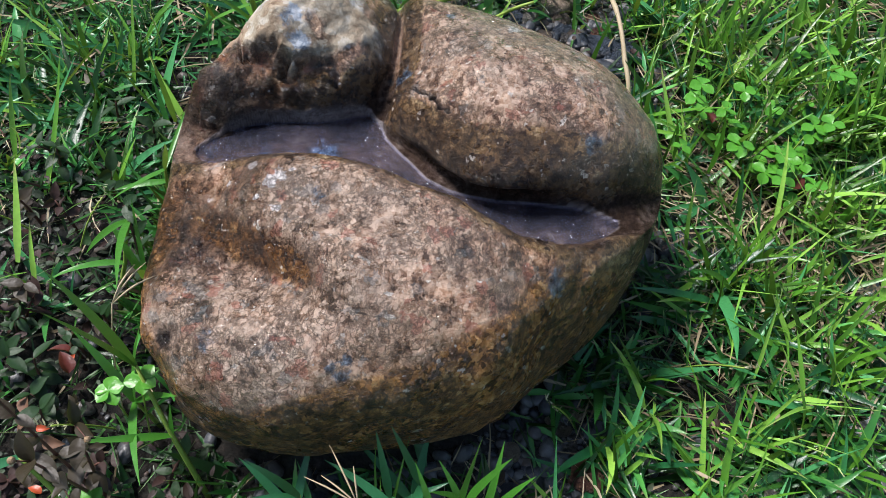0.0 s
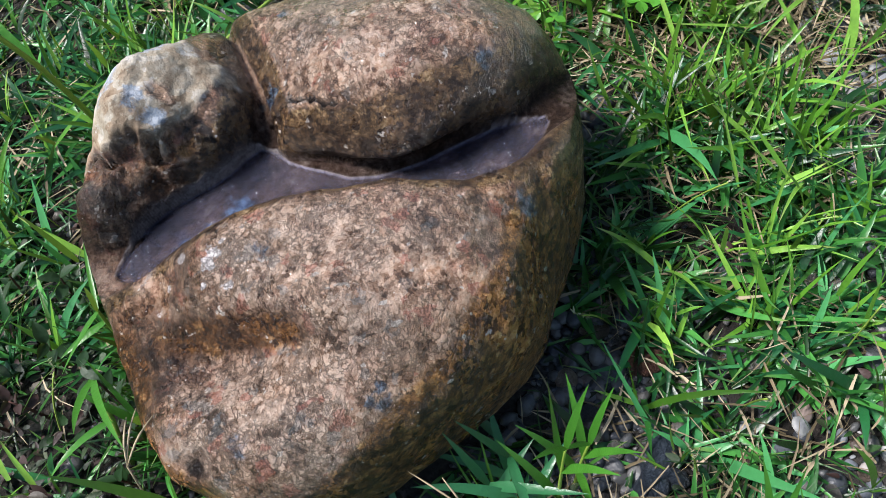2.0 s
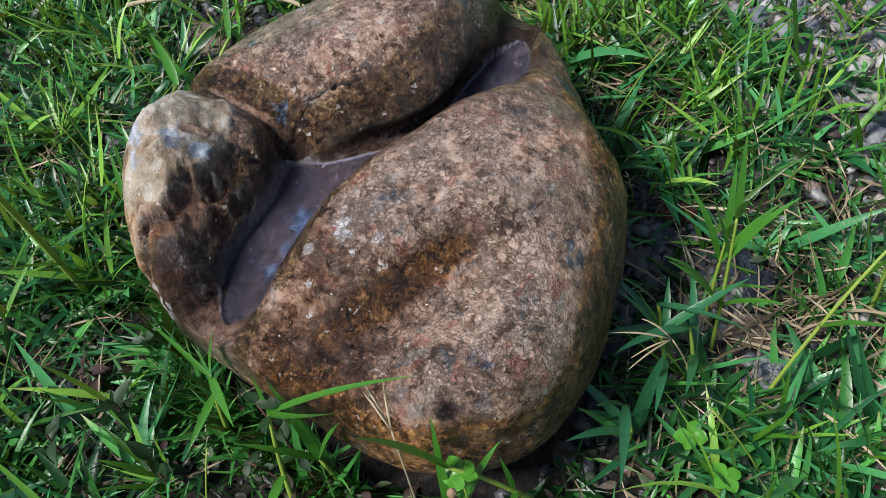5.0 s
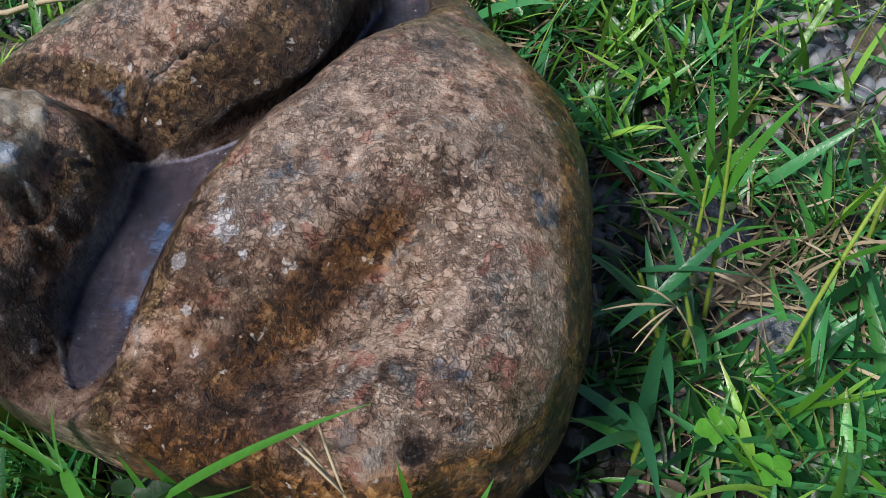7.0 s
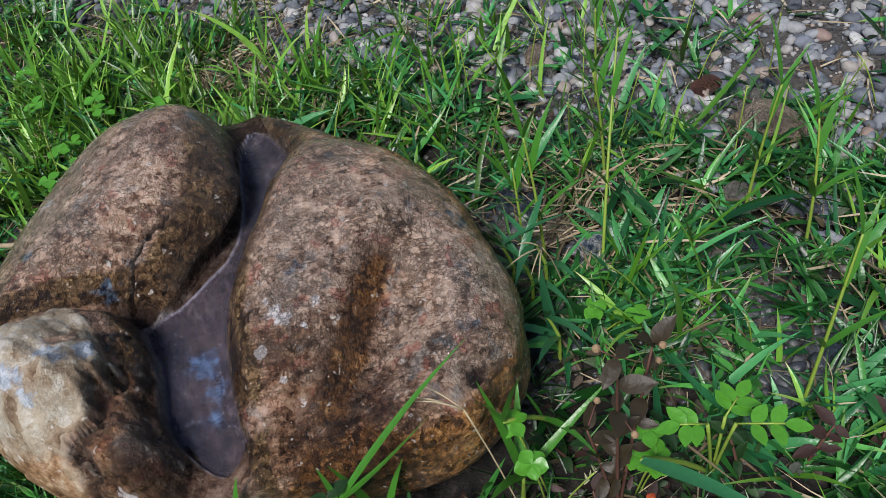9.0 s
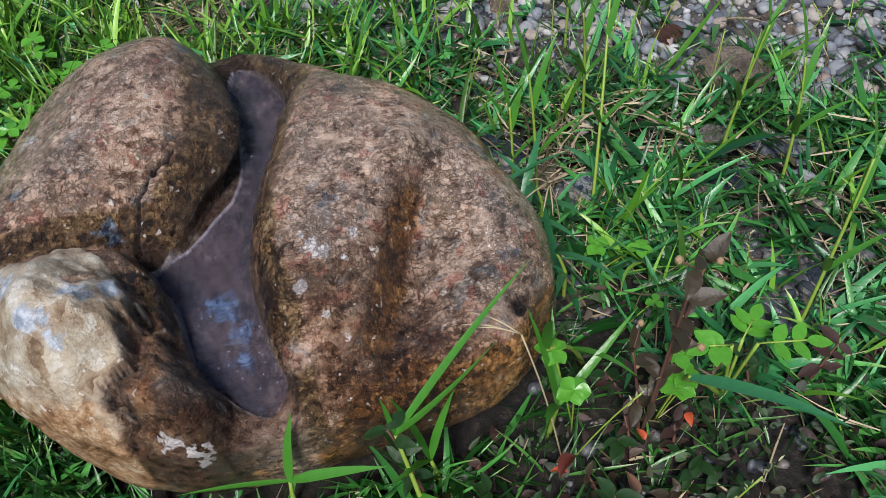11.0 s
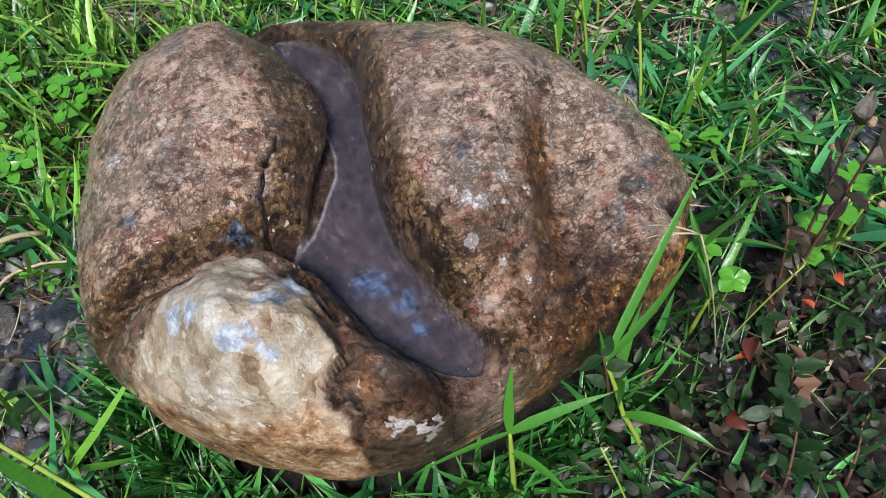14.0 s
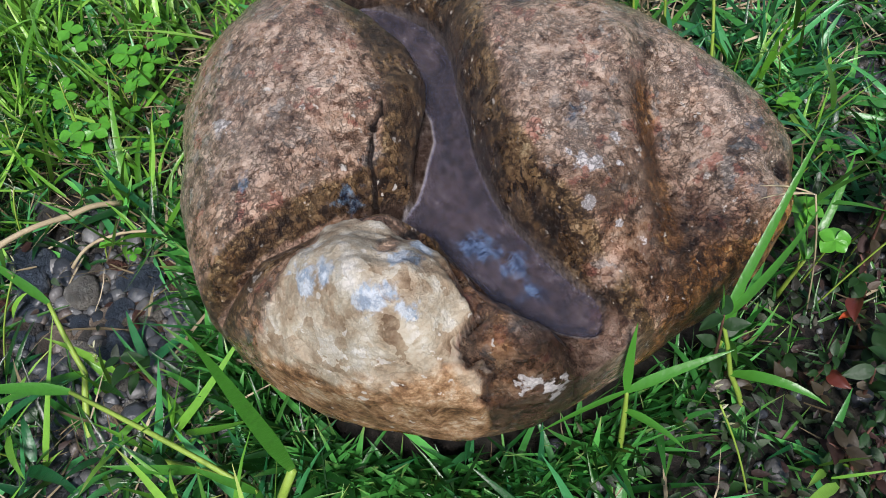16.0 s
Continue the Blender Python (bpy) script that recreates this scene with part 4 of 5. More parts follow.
# ---- gravel ----
def pebble_shapes(rng, n, detail=2):
    """Unit pebbles: knobbly flattened icospheres."""
    out = []
    for i in range(n):
        bm = bmesh.new()
        bmesh.ops.create_icosphere(bm, subdivisions=detail, radius=1.0)
        v = np.array([q.co[:] for q in bm.verts])
        f = np.array([[q.index for q in face.verts] for face in bm.faces])
        bm.free()
        o = rng.uniform(0, 40, 3)
        v = v * (1 + 0.30 * value_noise(v[:, 0] * 1.2 + o[0] + 5, v[:, 1] * 1.2 + o[1] + 5, v[:, 2] * 1.2 + o[2] + 5))[:, None]
        out.append((v * [1, rng.uniform(0.6, 0.95), rng.uniform(0.40, 0.75)], f))
    return out


def build_gravel(name, label, material, seed, count, keep, lo, hi):
    rng = np.random.default_rng(seed)
    shapes = pebble_shapes(rng, 14)
    p = scatter(rng, count, keep)
    gz = ground_height(p[:, 0], p[:, 1])
    vs, fs, base = [], [], 0
    for (x, y), g in zip(p, gz):
        v, f = shapes[rng.integers(14)]
        size = lo * (hi / lo) ** (rng.random() ** 1.8)
        a, b = rng.uniform(0, 6.28), rng.normal(0, 0.25)
        ca, sa = math.cos(a), math.sin(a)
        q = v * size
        q = np.stack([q[:, 0] * ca - q[:, 1] * sa + x, q[:, 0] * sa + q[:, 1] * ca + y, q[:, 2] + b * q[:, 0] + g + size * 0.3], 1)
        vs.append(q)
        fs.append(f + base)
        base += len(q)
    return tagged(mesh_object(name, np.concatenate(vs), np.concatenate(fs), material), label, "gravel", kind="stuff")


def strip(x, y):
    return smooth01(0.73 * x - 0.68 * y + 0.05 * value_noise(x * 8 + 2, y * 8, 0 * x), 0.225, 0.35)


build_gravel("gravel", "grey and tan loose gravel at the edge of the grass", PEBBLE_DRY, 31, 15000, lambda x, y: near_share(x, y) * strip(x, y), 0.0014, 0.0105)
build_gravel("damp_gravel", "dark damp pebbles on bare soil beside the stone", PEBBLE_WET, 32, 9000, lambda x, y: near_share(x, y) * np.where(stone_radius(x, y) < 0.95, 0, (0.05 + grit_share(x, y)).clip(0, 1) * (1 - strip(x, y))), 0.0014, 0.0085)


def pebble(shape, x, y, size, material, label, sink=0.25, turn=0.0, name="pebble"):
    ob = new(name, shape)
    ob.matrix_world = pose(x, y, floor_at(x, y) + size * (0.45 - sink), 4, 6, turn) @ Matrix.Diagonal((size, size, size, 1))
    ob.material_slots[0].link = "OBJECT"
    ob.material_slots[0].material = material
    return tagged(ob, label, "pebble", "loose pebbles on the ground")


def build_pebbles():
    rng = np.random.default_rng(41)
    shapes = []
    for v, f in pebble_shapes(rng, 9, 3):
        me = mesh_object("pebble", v, f, SINGLE).data
        shapes.append(me)
        bpy.data.objects.remove(scene.objects["pebble"])
    # the ones that stand out
    for i, (x, y, size, mat, label) in enumerate([
        (0.028, -0.219, 0.014, MARBLED, "white and blue mottled pebble lying in grass"), (0.097, -0.400, 0.030, TAN_STONE, "large flat tan stone in the gravel"), (0.135, -0.415, 0.015, PALE_STONE, "pale rounded pebble in the gravel"),
        (0.170, -0.385, 0.016, RUST_STONE, "rust-red pebble in the gravel"), (0.268, -0.262, 0.017, TAN_STONE, "tan rounded pebble in the gravel"), (0.262, -0.228, 0.012, BLUE_STONE, "blue-grey pebble in the gravel"),
        (0.325, -0.156, 0.012, BLUE_STONE, "light blue-grey pebble in grass"), (0.245, -0.262, 0.011, PALE_STONE, "pale pebble in the gravel"), (0.285, -0.195, 0.011, BLUE_STONE, "blue-grey pebble in the gravel"),
        (0.150, 0.243, 0.014, PALE_STONE, "cream pebble on bare soil"), (0.109, 0.265, 0.011, PALE_STONE, "cream pebble on bare soil"), (0.128, 0.205, 0.014, BLUE_STONE, "dark blue-grey pebble on bare soil"),
        (0.118, 0.232, 0.012, BLUE_STONE, "dark blue-grey pebble on bare soil"), (0.178, 0.268, 0.016, BLUE_STONE, "blue-grey pebble on bare soil"), (0.100, 0.220, 0.010, RUST_STONE, "reddish pebble on bare soil"),
        (0.020, -0.285, 0.014, PALE_STONE, "pale angular pebble in grass"), (-0.005, -0.297, 0.013, PALE_STONE, "pale angular pebble in grass"), (-0.054, -0.309, 0.010, PALE_STONE, "pale rounded pebble among dark gravel"),
        (0.130, -0.125, 0.014, RUST_STONE, "dark red pebble beside the stone"), (0.105, -0.175, 0.015, BLUE_STONE, "dark blue-grey pebble beside the stone"), (0.085, -0.190, 0.014, BLUE_STONE, "dark blue-grey pebble beside the stone"),
        (0.055, -0.200, 0.016, TAN_STONE, "brownish grey stone beside the boulder"), (-0.045, -0.150, 0.014, BLUE_STONE, "dark blue-grey pebble beside the stone"), (0.060, -0.245, 0.010, PALE_STONE, "white pebble in grass"),
        (0.190, 0.262, 0.017, BLUE_STONE, "blue-grey pebble on bare soil"), (0.135, 0.335, 0.026, TAN_STONE, "flat brownish stone in grass"), (0.250, 0.380, 0.016, PALE_STONE, "pale pebble in grass"), (0.230, 0.372, 0.012, PALE_STONE, "pale pebble in grass"),
        (-0.010, -0.330, 0.014, BLUE_STONE, "blue-grey pebble in grass"), (0.040, -0.345, 0.012, PALE_STONE, "white pebble in grass"), (0.255, -0.140, 0.012, PALE_STONE, "pale pebble in grass"), (-0.115, -0.325, 0.012, BLUE_STONE, "blue-grey pebble on bare soil"),
    ]):
        pebble(shapes[i % 9], x, y, size, mat, label, 0.2, 40.0 * i)
    # a patch of mixed pebbles to the north
    q = scatter(rng, 75, lambda x, y: np.where(stone_radius(x, y) < 1.06, 0, np.exp(-((x - 0.11) ** 2 + (y - 0.255) ** 2) / (2 * 0.045 ** 2))), 0.5)
    for i, (x, y) in enumerate(q):
        pebble(shapes[i % 9], x, y, rng.uniform(0.0045, 0.0105), (SINGLE, BLUE_STONE, PALE_STONE, SINGLE, RUST_STONE, TAN_STONE, BLUE_STONE)[i % 7], "small rounded pebble on bare soil beside the stone", 0.1, rng.uniform(0, 360))
    # smaller loose ones near the stone
    p = scatter(rng, 170, lambda x, y: np.where(stone_radius(x, y) < 1.04, 0, grit_share(x, y) * np.exp(-np.hypot(x, y) / 0.22)), 0.5)
    for i, (x, y) in enumerate(p):
        pebble(shapes[i % 9], x, y, rng.uniform(0.004, 0.0095), (SINGLE, BLUE_STONE, SINGLE, PALE_STONE, SINGLE, TAN_STONE)[i % 6], "small rounded pebble on bare soil between grass", 0.15, rng.uniform(0, 360))


build_pebbles()


# ---- single plants ----
def thing(name, x, y, label, category, group="", z=None):
    ob = new(name)
    ob.location = (x, y, floor_at(x, y) if z is None else z)
    ob.empty_display_size = 0.01
    return tagged(ob, label, category, group)


def tube_mesh(name, pts, radii, material, sides=6):
    pts = [Vector(p) for p in pts]
    verts, faces = [], []
    side = Vector((0.3, 0.9, 0.2))
    for i, p in enumerate(pts):
        d = (pts[min(i + 1, len(pts) - 1)] - pts[max(i - 1, 0)]).normalized()
        a = d.cross(side).normalized()
        b = d.cross(a)
        for k in range(sides):
            w = 2 * math.pi * k / sides
            verts.append(p + (a * math.cos(w) + b * math.sin(w)) * radii[i])
    for i in range(len(pts) - 1):
        for k in range(sides):
            faces.append((i * sides + k, i * sides + (k + 1) % sides, (i + 1) * sides + (k + 1) % sides, (i + 1) * sides + k))
    faces.append(tuple(range(sides))[::-1])
    faces.append(tuple((len(pts) - 1) * sides + k for k in range(sides)))
    me = bpy.data.meshes.new(name)
    me.from_pydata([tuple(v) for v in verts], [], faces)
    me.materials.append(material)
    me.polygons.foreach_set("use_smooth", np.ones(len(me.polygons), bool))
    return me


def bend(a, b, sag, n=7):
    """Points of a soft arc from a to b that bulges upwards by sag."""
    a, b = Vector(a), Vector(b)
    return [a.lerp(b, i / (n - 1)) + Vector((0, 0, sag * math.sin(math.pi * i / (n - 1)))) for i in range(n)]


def leaf_mesh(name, length, width, material, blunt=1.0, cup=0.25, curl=0.3, n=8, thick=0.0004):
    """One leaf along +x: midrib, two halves raised to a shallow V, bent down towards the tip."""
    verts, faces, along = [], [], []
    for i in range(n + 1):
        t = i / n
        w = 0.5 * width * math.sin(math.pi * t ** (0.75 * blunt)) ** 0.8 if 0 < t < 1 else 0.0002
        x, z = length * t, curl * length * (0.35 * t - 0.6 * t * t)
        for q in (-1, -0.5, 0, 0.5, 1):
            verts.append((x, q * w, z + cup * abs(q) * w + 0.06 * w * math.sin(9 * t) * abs(q)))
            along.append(t)
    for i in range(n):
        for k in range(4):
            a = i * 5 + k
            faces.append((a, a + 5, a + 6, a + 1))
    m = len(verts)
    verts += [(x, y, z - thick) for x, y, z in verts]
    along += along
    faces += [tuple(m + q for q in f[::-1]) for f in faces]
    me = bpy.data.meshes.new(name)
    me.from_pydata(verts, [], faces)
    me.materials.append(material)
    me.polygons.foreach_set("use_smooth", np.ones(len(me.polygons), bool))
    me.attributes.new("along", "FLOAT", "POINT").data.foreach_set("value", np.array(along, np.float32))
    return me


def child(name, me, parent, m=None, label=""):
    ob = new(name, me)
    ob.parent = parent
    if m is not None:
        ob.matrix_local = m
    return tagged(ob, label)


BLADE_RNG = np.random.default_rng(77)


def blade_mesh(name, length, width, rise, droop, material):
    v, f, along = blades(BLADE_RNG, np.zeros((1, 3)), np.zeros(1), np.array([length]), np.array([width]), np.array([rise]), np.array([droop]), 0.3, 9, 0.06, 0.25)
    me = bpy.data.meshes.new(name)
    me.from_pydata(v.tolist(), [], f.tolist())
    me.materials.append(material)
    me.polygons.foreach_set("use_smooth", np.ones(len(me.polygons), bool))
    me.attributes.new("along", "FLOAT", "POINT").data.foreach_set("value", along.astype(np.float32))
    return me


def grass_stalk(base, joints, leaves, label, stem_mat=None, leaf_mat=None, thick=0.0016):
    """A grass stalk: jointed stem (points above the base) and broad blades (joint, heading, length, width, rise, droop)."""
    ob = thing("grass_stalk", base[0], base[1], label, "grass stalk", "single grass stalks")
    o = ob.location
    pts = [Vector((0, 0, -0.004))] + [Vector(j) - o for j in joints]
    full = []
    for a, b in zip(pts, pts[1:]):
        full += bend(a, b, 0.06 * (b - a).length, 5)[:-1]
    full.append(pts[-1])
    r = [thick * (1.15 - 0.55 * i / (len(full) - 1)) for i in range(len(full))]
    child("stem", tube_mesh("stem", full, r, stem_mat or STEM_GREEN), ob)
    for j, heading, length, width, rise, droop in leaves:
        child("blade", blade_mesh("blade", length, width, rise, droop, leaf_mat or BLADE), ob, Matrix.Translation(pts[j + 1]) @ pose(0, 0, 0, 0, 0, math.degrees(heading)))
    return ob


def heading(a, b):
    return math.atan2(b[1] - a[1], b[0] - a[0])


# tall bright stalk in front of the west flank
grass_stalk((-0.190, -0.022), [(-0.176, -0.012, 0.06), (-0.162, -0.008, 0.105)],
            [(1, heading((-0.16, -0.007), (-0.139, -0.079)), 0.105, 0.0046, 0.75, 0.35), (1, heading((-0.16, -0.007), (-0.17, -0.06)), 0.070, 0.0048, 0.75, 0.05), (1, 0.3, 0.030, 0.003, 1.4, 0.0), (0, 3.6, 0.05, 0.006, 0.6, 1.2)],
            "tall bright green grass stalk leaning over the stone's edge")
# star of blades at the west lip
grass_stalk((-0.166, 0.052), [(-0.158, 0.047, 0.070), (-0.155, 0.045, 0.086)],
            [(1, heading((-0.155, 0.045), (-0.146, 0.040)), 0.044, 0.0052, 1.25, 0.1), (1, heading((-0.155, 0.045), (-0.176, 0.002)), 0.054, 0.0056, 0.50, 0.2), (1, heading((-0.155, 0.045), (-0.146, 0.092)), 0.052, 0.0030, 0.30, 0.3), (0, 3.5, 0.035, 0.005, 0.2, 0.6)],
            "green grass shoot with spread blades beside the stone", leaf_mat=BLADE)
# long-bladed shoot at the south-west foot
grass_stalk((-0.112, -0.146), [(-0.127, -0.124, 0.055), (-0.143, -0.098, 0.094)],
            [(1, heading((-0.143, -0.098), (-0.166, -0.080)), 0.082, 0.0055, 1.25, 0.22), (1, heading((-0.143, -0.098), (-0.166, -0.106)), 0.080, 0.0052, 1.32, 0.15), (0, 3.6, 0.055, 0.005, 0.7, 0.5), (0, 1.2, 0.030, 0.0035, 1.3, 0.1)],
            "green grass shoot with long blades at the stone's foot", thick=0.0017)
# tuft at the stone's south foot
for k, (x, y) in enumerate(((-0.008, -0.158), (0.010, -0.150), (-0.060, -0.158), (0.002, -0.172))):
    grass_stalk((x, y), [(x + 0.004, y - 0.002, 0.022), (x + 0.008, y + 0.004, 0.042)],
                [(0, 0.4 + k, 0.05, 0.0062, 0.8, 0.6), (0, 3.4 - k, 0.055, 0.006, 0.7, 0.7), (1, 1.9 + 0.5 * k, 0.05, 0.0055, 1.1, 0.3), (1, -0.8 - k, 0.06, 0.0065, 0.6, 0.6)],
                "green grass tuft at the foot of the stone", leaf_mat=BLADE_BLUE)
# upright yellow-green stalks to the south-east
for x, y, h, dx, dy in ((0.026, -0.181, 0.115, 0.012, 0.006), (0.006, -0.217, 0.135, 0.09, -0.05), (0.045, -0.170, 0.075, 0.01, 0.0), (0.10, -0.26, 0.10, 0.0, 0.01), (0.02, -0.34, 0.11, 0.0, -0.01), (-0.145, -0.285, 0.13, 0.02, -0.02), (0.19, -0.29, 0.09, 0.0, 0.0), (-0.03, -0.36, 0.10, 0.02, 0.0)):
    grass_stalk((x, y), [(x + 0.3 * dx, y + 0.3 * dy, 0.4 * h), (x + 0.65 * dx, y + 0.65 * dy, 0.75 * h), (x + dx, y + dy, h)],
                [(0, 2.1, 0.06, 0.0056, 1.1, 0.4), (0, 4.4, 0.05, 0.005, 1.0, 0.5), (1, -0.9, 0.055, 0.0055, 1.2, 0.5), (1, 1.2, 0.06, 0.005, 1.2, 0.4), (2, 0.5, 0.05, 0.0045, 1.3, 0.3), (2, 3.4, 0.045, 0.004, 1.2, 0.3)],
                "upright yellow-green grass stalk in the lawn", thick=0.0012)
# blades close by on the west and north
grass_stalk((-0.150, -0.100), [(-0.154, -0.102, 0.05)], [(0, 0.6, 0.08, 0.0055, 1.35, 0.2), (0, -1.3, 0.07, 0.0055, 0.6, 0.4), (0, 2.3, 0.06, 0.006, 1.0, 0.3), (0, -0.2, 0.055, 0.006, 0.9, 0.2)], "broad green grass blades at the stone's south-west foot")
grass_stalk((-0.158, -0.030), [(-0.160, -0.024, 0.06)], [(0, 0.9, 0.07, 0.006, 1.4, 0.1), (0, -1.0, 0.05, 0.005, 1.2, 0.2), (0, 2.4, 0.05, 0.005, 1.0, 0.4)], "short green grass shoot before the stone's west flank")
grass_stalk((-0.120, 0.235), [(-0.127, 0.222, 0.12), (-0.139, 0.190, 0.22)], [(1, math.pi, 0.100, 0.0050, 1.55, 0.02), (0, 2.0, 0.09, 0.006, 0.8, 0.6)], "tall broad green grass blade beside the stone's knob", thick=0.0024)
grass_stalk((0.010, 0.262), [(-0.03, 0.235, 0.035), (-0.065, 0.215, 0.045), (0.05, 0.27, 0.05)], [(0, 1.2, 0.05, 0.006, 0.7, 0.3), (1, 3.0, 0.06, 0.006, 0.5, 0.6), (1, 0.9, 0.045, 0.005, 1.0, 0.2), (2, 0.9, 0.06, 0.008, 0.4, 0.3)], "creeping yellow-green grass stem near the pebbles", thick=0.0022)
grass_stalk((0.035, 0.285), [(0.07, 0.262, 0.03), (0.105, 0.255, 0.06)], [(0, 1.6, 0.06, 0.0085, 0.5, 0.2), (1, 0.4, 0.05, 0.006, 0.9, 0.2)], "broad green grass shoot near the pebbles", thick=0.0022)
grass_stalk((-0.165, -0.215), [(-0.178, -0.162, 0.075), (-0.189, -0.153, 0.100)], [(1, heading((-0.189, -0.153), (-0.238, -0.189)), 0.075, 0.0075, 0.45, 0.35)], "long bluish green grass blade among weeds", leaf_mat=BLADE_BLUE)


def clover(x, y, high, size, leaflets, label, mat, seed):
    """Small plant: a stem with a wheel of rounded leaflets."""
    rng = np.random.default_rng(seed)
    ob = thing("clover", x, y, label, "clover", "clover plants")
    for q in range(int(rng.integers(1, 4))):
        top = Vector((rng.normal(0, 0.012), rng.normal(0, 0.012), high * rng.uniform(0.6, 1.05)))
        child("stem", tube_mesh("stem", bend((rng.normal(0, 0.003), rng.normal(0, 0.003), -0.003), top, 0.004, 5), [0.0006] * 5, STEM_GREEN, 5), ob)
        a0 = rng.uniform(0, 6.28)
        for k in range(leaflets):
            child("leaflet", leaf_mesh("leaflet", size * rng.uniform(0.85, 1.1), size * rng.uniform(0.75, 0.95), mat, 1.5, 0.22, 0.25), ob, Matrix.Translation(top) @ pose(0, 0, 0, rng.normal(0, 8), rng.uniform(-12, 12), math.degrees(a0) + 360 / leaflets * k + rng.normal(0, 6)))
    return ob


for k, (x, y, h, s_, n) in enumerate([(-0.038, -0.185, 0.040, 0.013, 4), (-0.052, -0.190, 0.035, 0.013, 4), (-0.095, -0.185, 0.035, 0.009, 3),
                                      (0.354, 0.240, 0.045, 0.016, 3), (0.372, 0.225, 0.05, 0.018, 3), (0.318, 0.165, 0.04, 0.015, 3), (0.324, 0.130, 0.035, 0.016, 3), (0.335, 0.115, 0.03, 0.014, 3), (0.240, 0.150, 0.045, 0.012, 3), (0.260, 0.165, 0.05, 0.013, 3), 
                                      (0.150, 0.195, 0.02, 0.008, 3), (0.165, 0.225, 0.02, 0.008, 3), (0.080, 0.245, 0.02, 0.008, 3),
                                      (0.27, 0.23, 0.045, 0.012, 3), (0.43, 0.21, 0.05, 0.014, 3), (0.290, 0.120, 0.05, 0.016, 3), (0.305, 0.135, 0.055, 0.017, 3), (0.275, 0.145, 0.05, 0.015, 3), (0.255, 0.182, 0.055, 0.016, 3), (0.285, 0.170, 0.05, 0.015, 3), (0.300, 0.095, 0.045, 0.014, 3), (0.330, 0.150, 0.05, 0.016, 3), (-0.152, -0.116, 0.085, 0.013, 5), (-0.156, -0.152, 0.070, 0.013, 5), (-0.165, -0.165, 0.06, 0.012, 5)]):
    clover(x, y, h, 0.76 * s_, n, "bright green clover with rounded leaflets in the grass", CLOVER, 200 + k)


def pinnate_weed(x, y, tips, label):
    """Weed with feathered leaves: a stem, then leaf stalks with paired oval leaflets and one at the end."""
    ob = thing("pinnate_weed", x, y, label, "weed", "feather-leaved weeds")
    o = ob.location
    small = leaf_mesh("leaflet", 0.014, 0.0080, CLOVER, 1.15, 0.12, 0.12)
    for (tx, ty, tz), (sx, sy, sz) in tips:
        a, b = Vector((sx, sy, sz)) - o, Vector((tx, ty, tz)) - o
        child("stem", tube_mesh("stem", bend((0, 0, -0.003), a, 0.004, 6), [0.0011] * 6, STEM_GREEN, 5), ob)
        child("leaf_stalk", tube_mesh("leaf_stalk", [a, a.lerp(b, 0.5), b], [0.0006] * 3, STEM_GREEN, 5), ob)
        h = math.degrees(math.atan2(b.y - a.y, b.x - a.x))
        for t in (0.35, 0.75):
            for q in (-1, 1):
                child("leaflet", small, ob, Matrix.Translation(a.lerp(b, t)) @ pose(0, 0, 0, 10 * q, -6, h + 62 * q))
        child("leaflet", small, ob, Matrix.Translation(b) @ pose(0, 0, 0, 0, 0, h))
    return ob


pinnate_weed(-0.166, -0.213, [((-0.182, -0.238, 0.070), (-0.170, -0.218, 0.062)), ((-0.164, -0.188, 0.070), (-0.165, -0.204, 0.062)), ((-0.150, -0.232, 0.050), (-0.158, -0.220, 0.048))], "bright green weed with feathered oval leaflets")


def dark_weed(x, y, branches, label, leaf_mat, seed, size=0.017, pods=True):
    """Branching weed: dark stem, pairs of oval leaves, small round pods on short stalks."""
    rng = np.random.default_rng(seed)
    ob = thing("leafy_weed", x, y, label, "weed", "leafy weeds")
    o = ob.location
    shapes = [leaf_mesh("leaf", size * q, size * q * 0.5, leaf_mat, 1.05, 0.2, 0.4) for q in (0.8, 1.0, 1.2)]
    bm = bmesh.new()
    bmesh.ops.create_uvsphere(bm, u_segments=8, v_segments=6, radius=0.0019)
    for v in bm.verts:
        v.co.z *= 1.25 if v.co.z > 0 else 0.9
    pod = bpy.data.meshes.new("pod")
    bm.to_mesh(pod)
    bm.free()
    pod.materials.append(POD)
    for tip in branches:
        b = Vector(tip) - o
        pts = bend((0, 0, -0.003), b, 0.006, 8)
        child("stem", tube_mesh("stem", pts, [0.0013 - 0.0001 * i for i in range(8)], STEM_RED, 5), ob)
        for i in (range(2, 8) if b.z > 0.06 else (3, 5, 7)):
            h = rng.uniform(0, 360)
            for q in (0, 180)[:1 + i % 2]:
                child("leaf", shapes[int(rng.integers(3))], ob, Matrix.Translation(pts[i]) @ pose(0, 0, 0, rng.normal(0, 22), rng.uniform(-60, 25), h + q + rng.normal(0, 20)))
            if pods and i > 4 and i % 2:
                p = pts[i] + Vector((rng.normal(0, 0.008), rng.normal(0, 0.008), 0.006))
                child("pod_stalk", tube_mesh("pod_stalk", [pts[i], p], [0.0004, 0.0004], STEM_RED, 4), ob)
                child("pod", pod, ob, Matrix.Translation(p))
    return ob


dark_weed(-0.172, -0.150, [(-0.182, -0.142, 0.185), (-0.160, -0.170, 0.150), (-0.165, -0.135, 0.10)], "dark reddish weed with oval leaves and small pods", RUSTY, 301, 0.0145)
dark_weed(-0.165, -0.020, [(-0.163, -0.005, 0.115)], "small green weed in front of the stone", WEED_DULL, 302, 0.011, False)
WEEDS = np.random.default_rng(55)
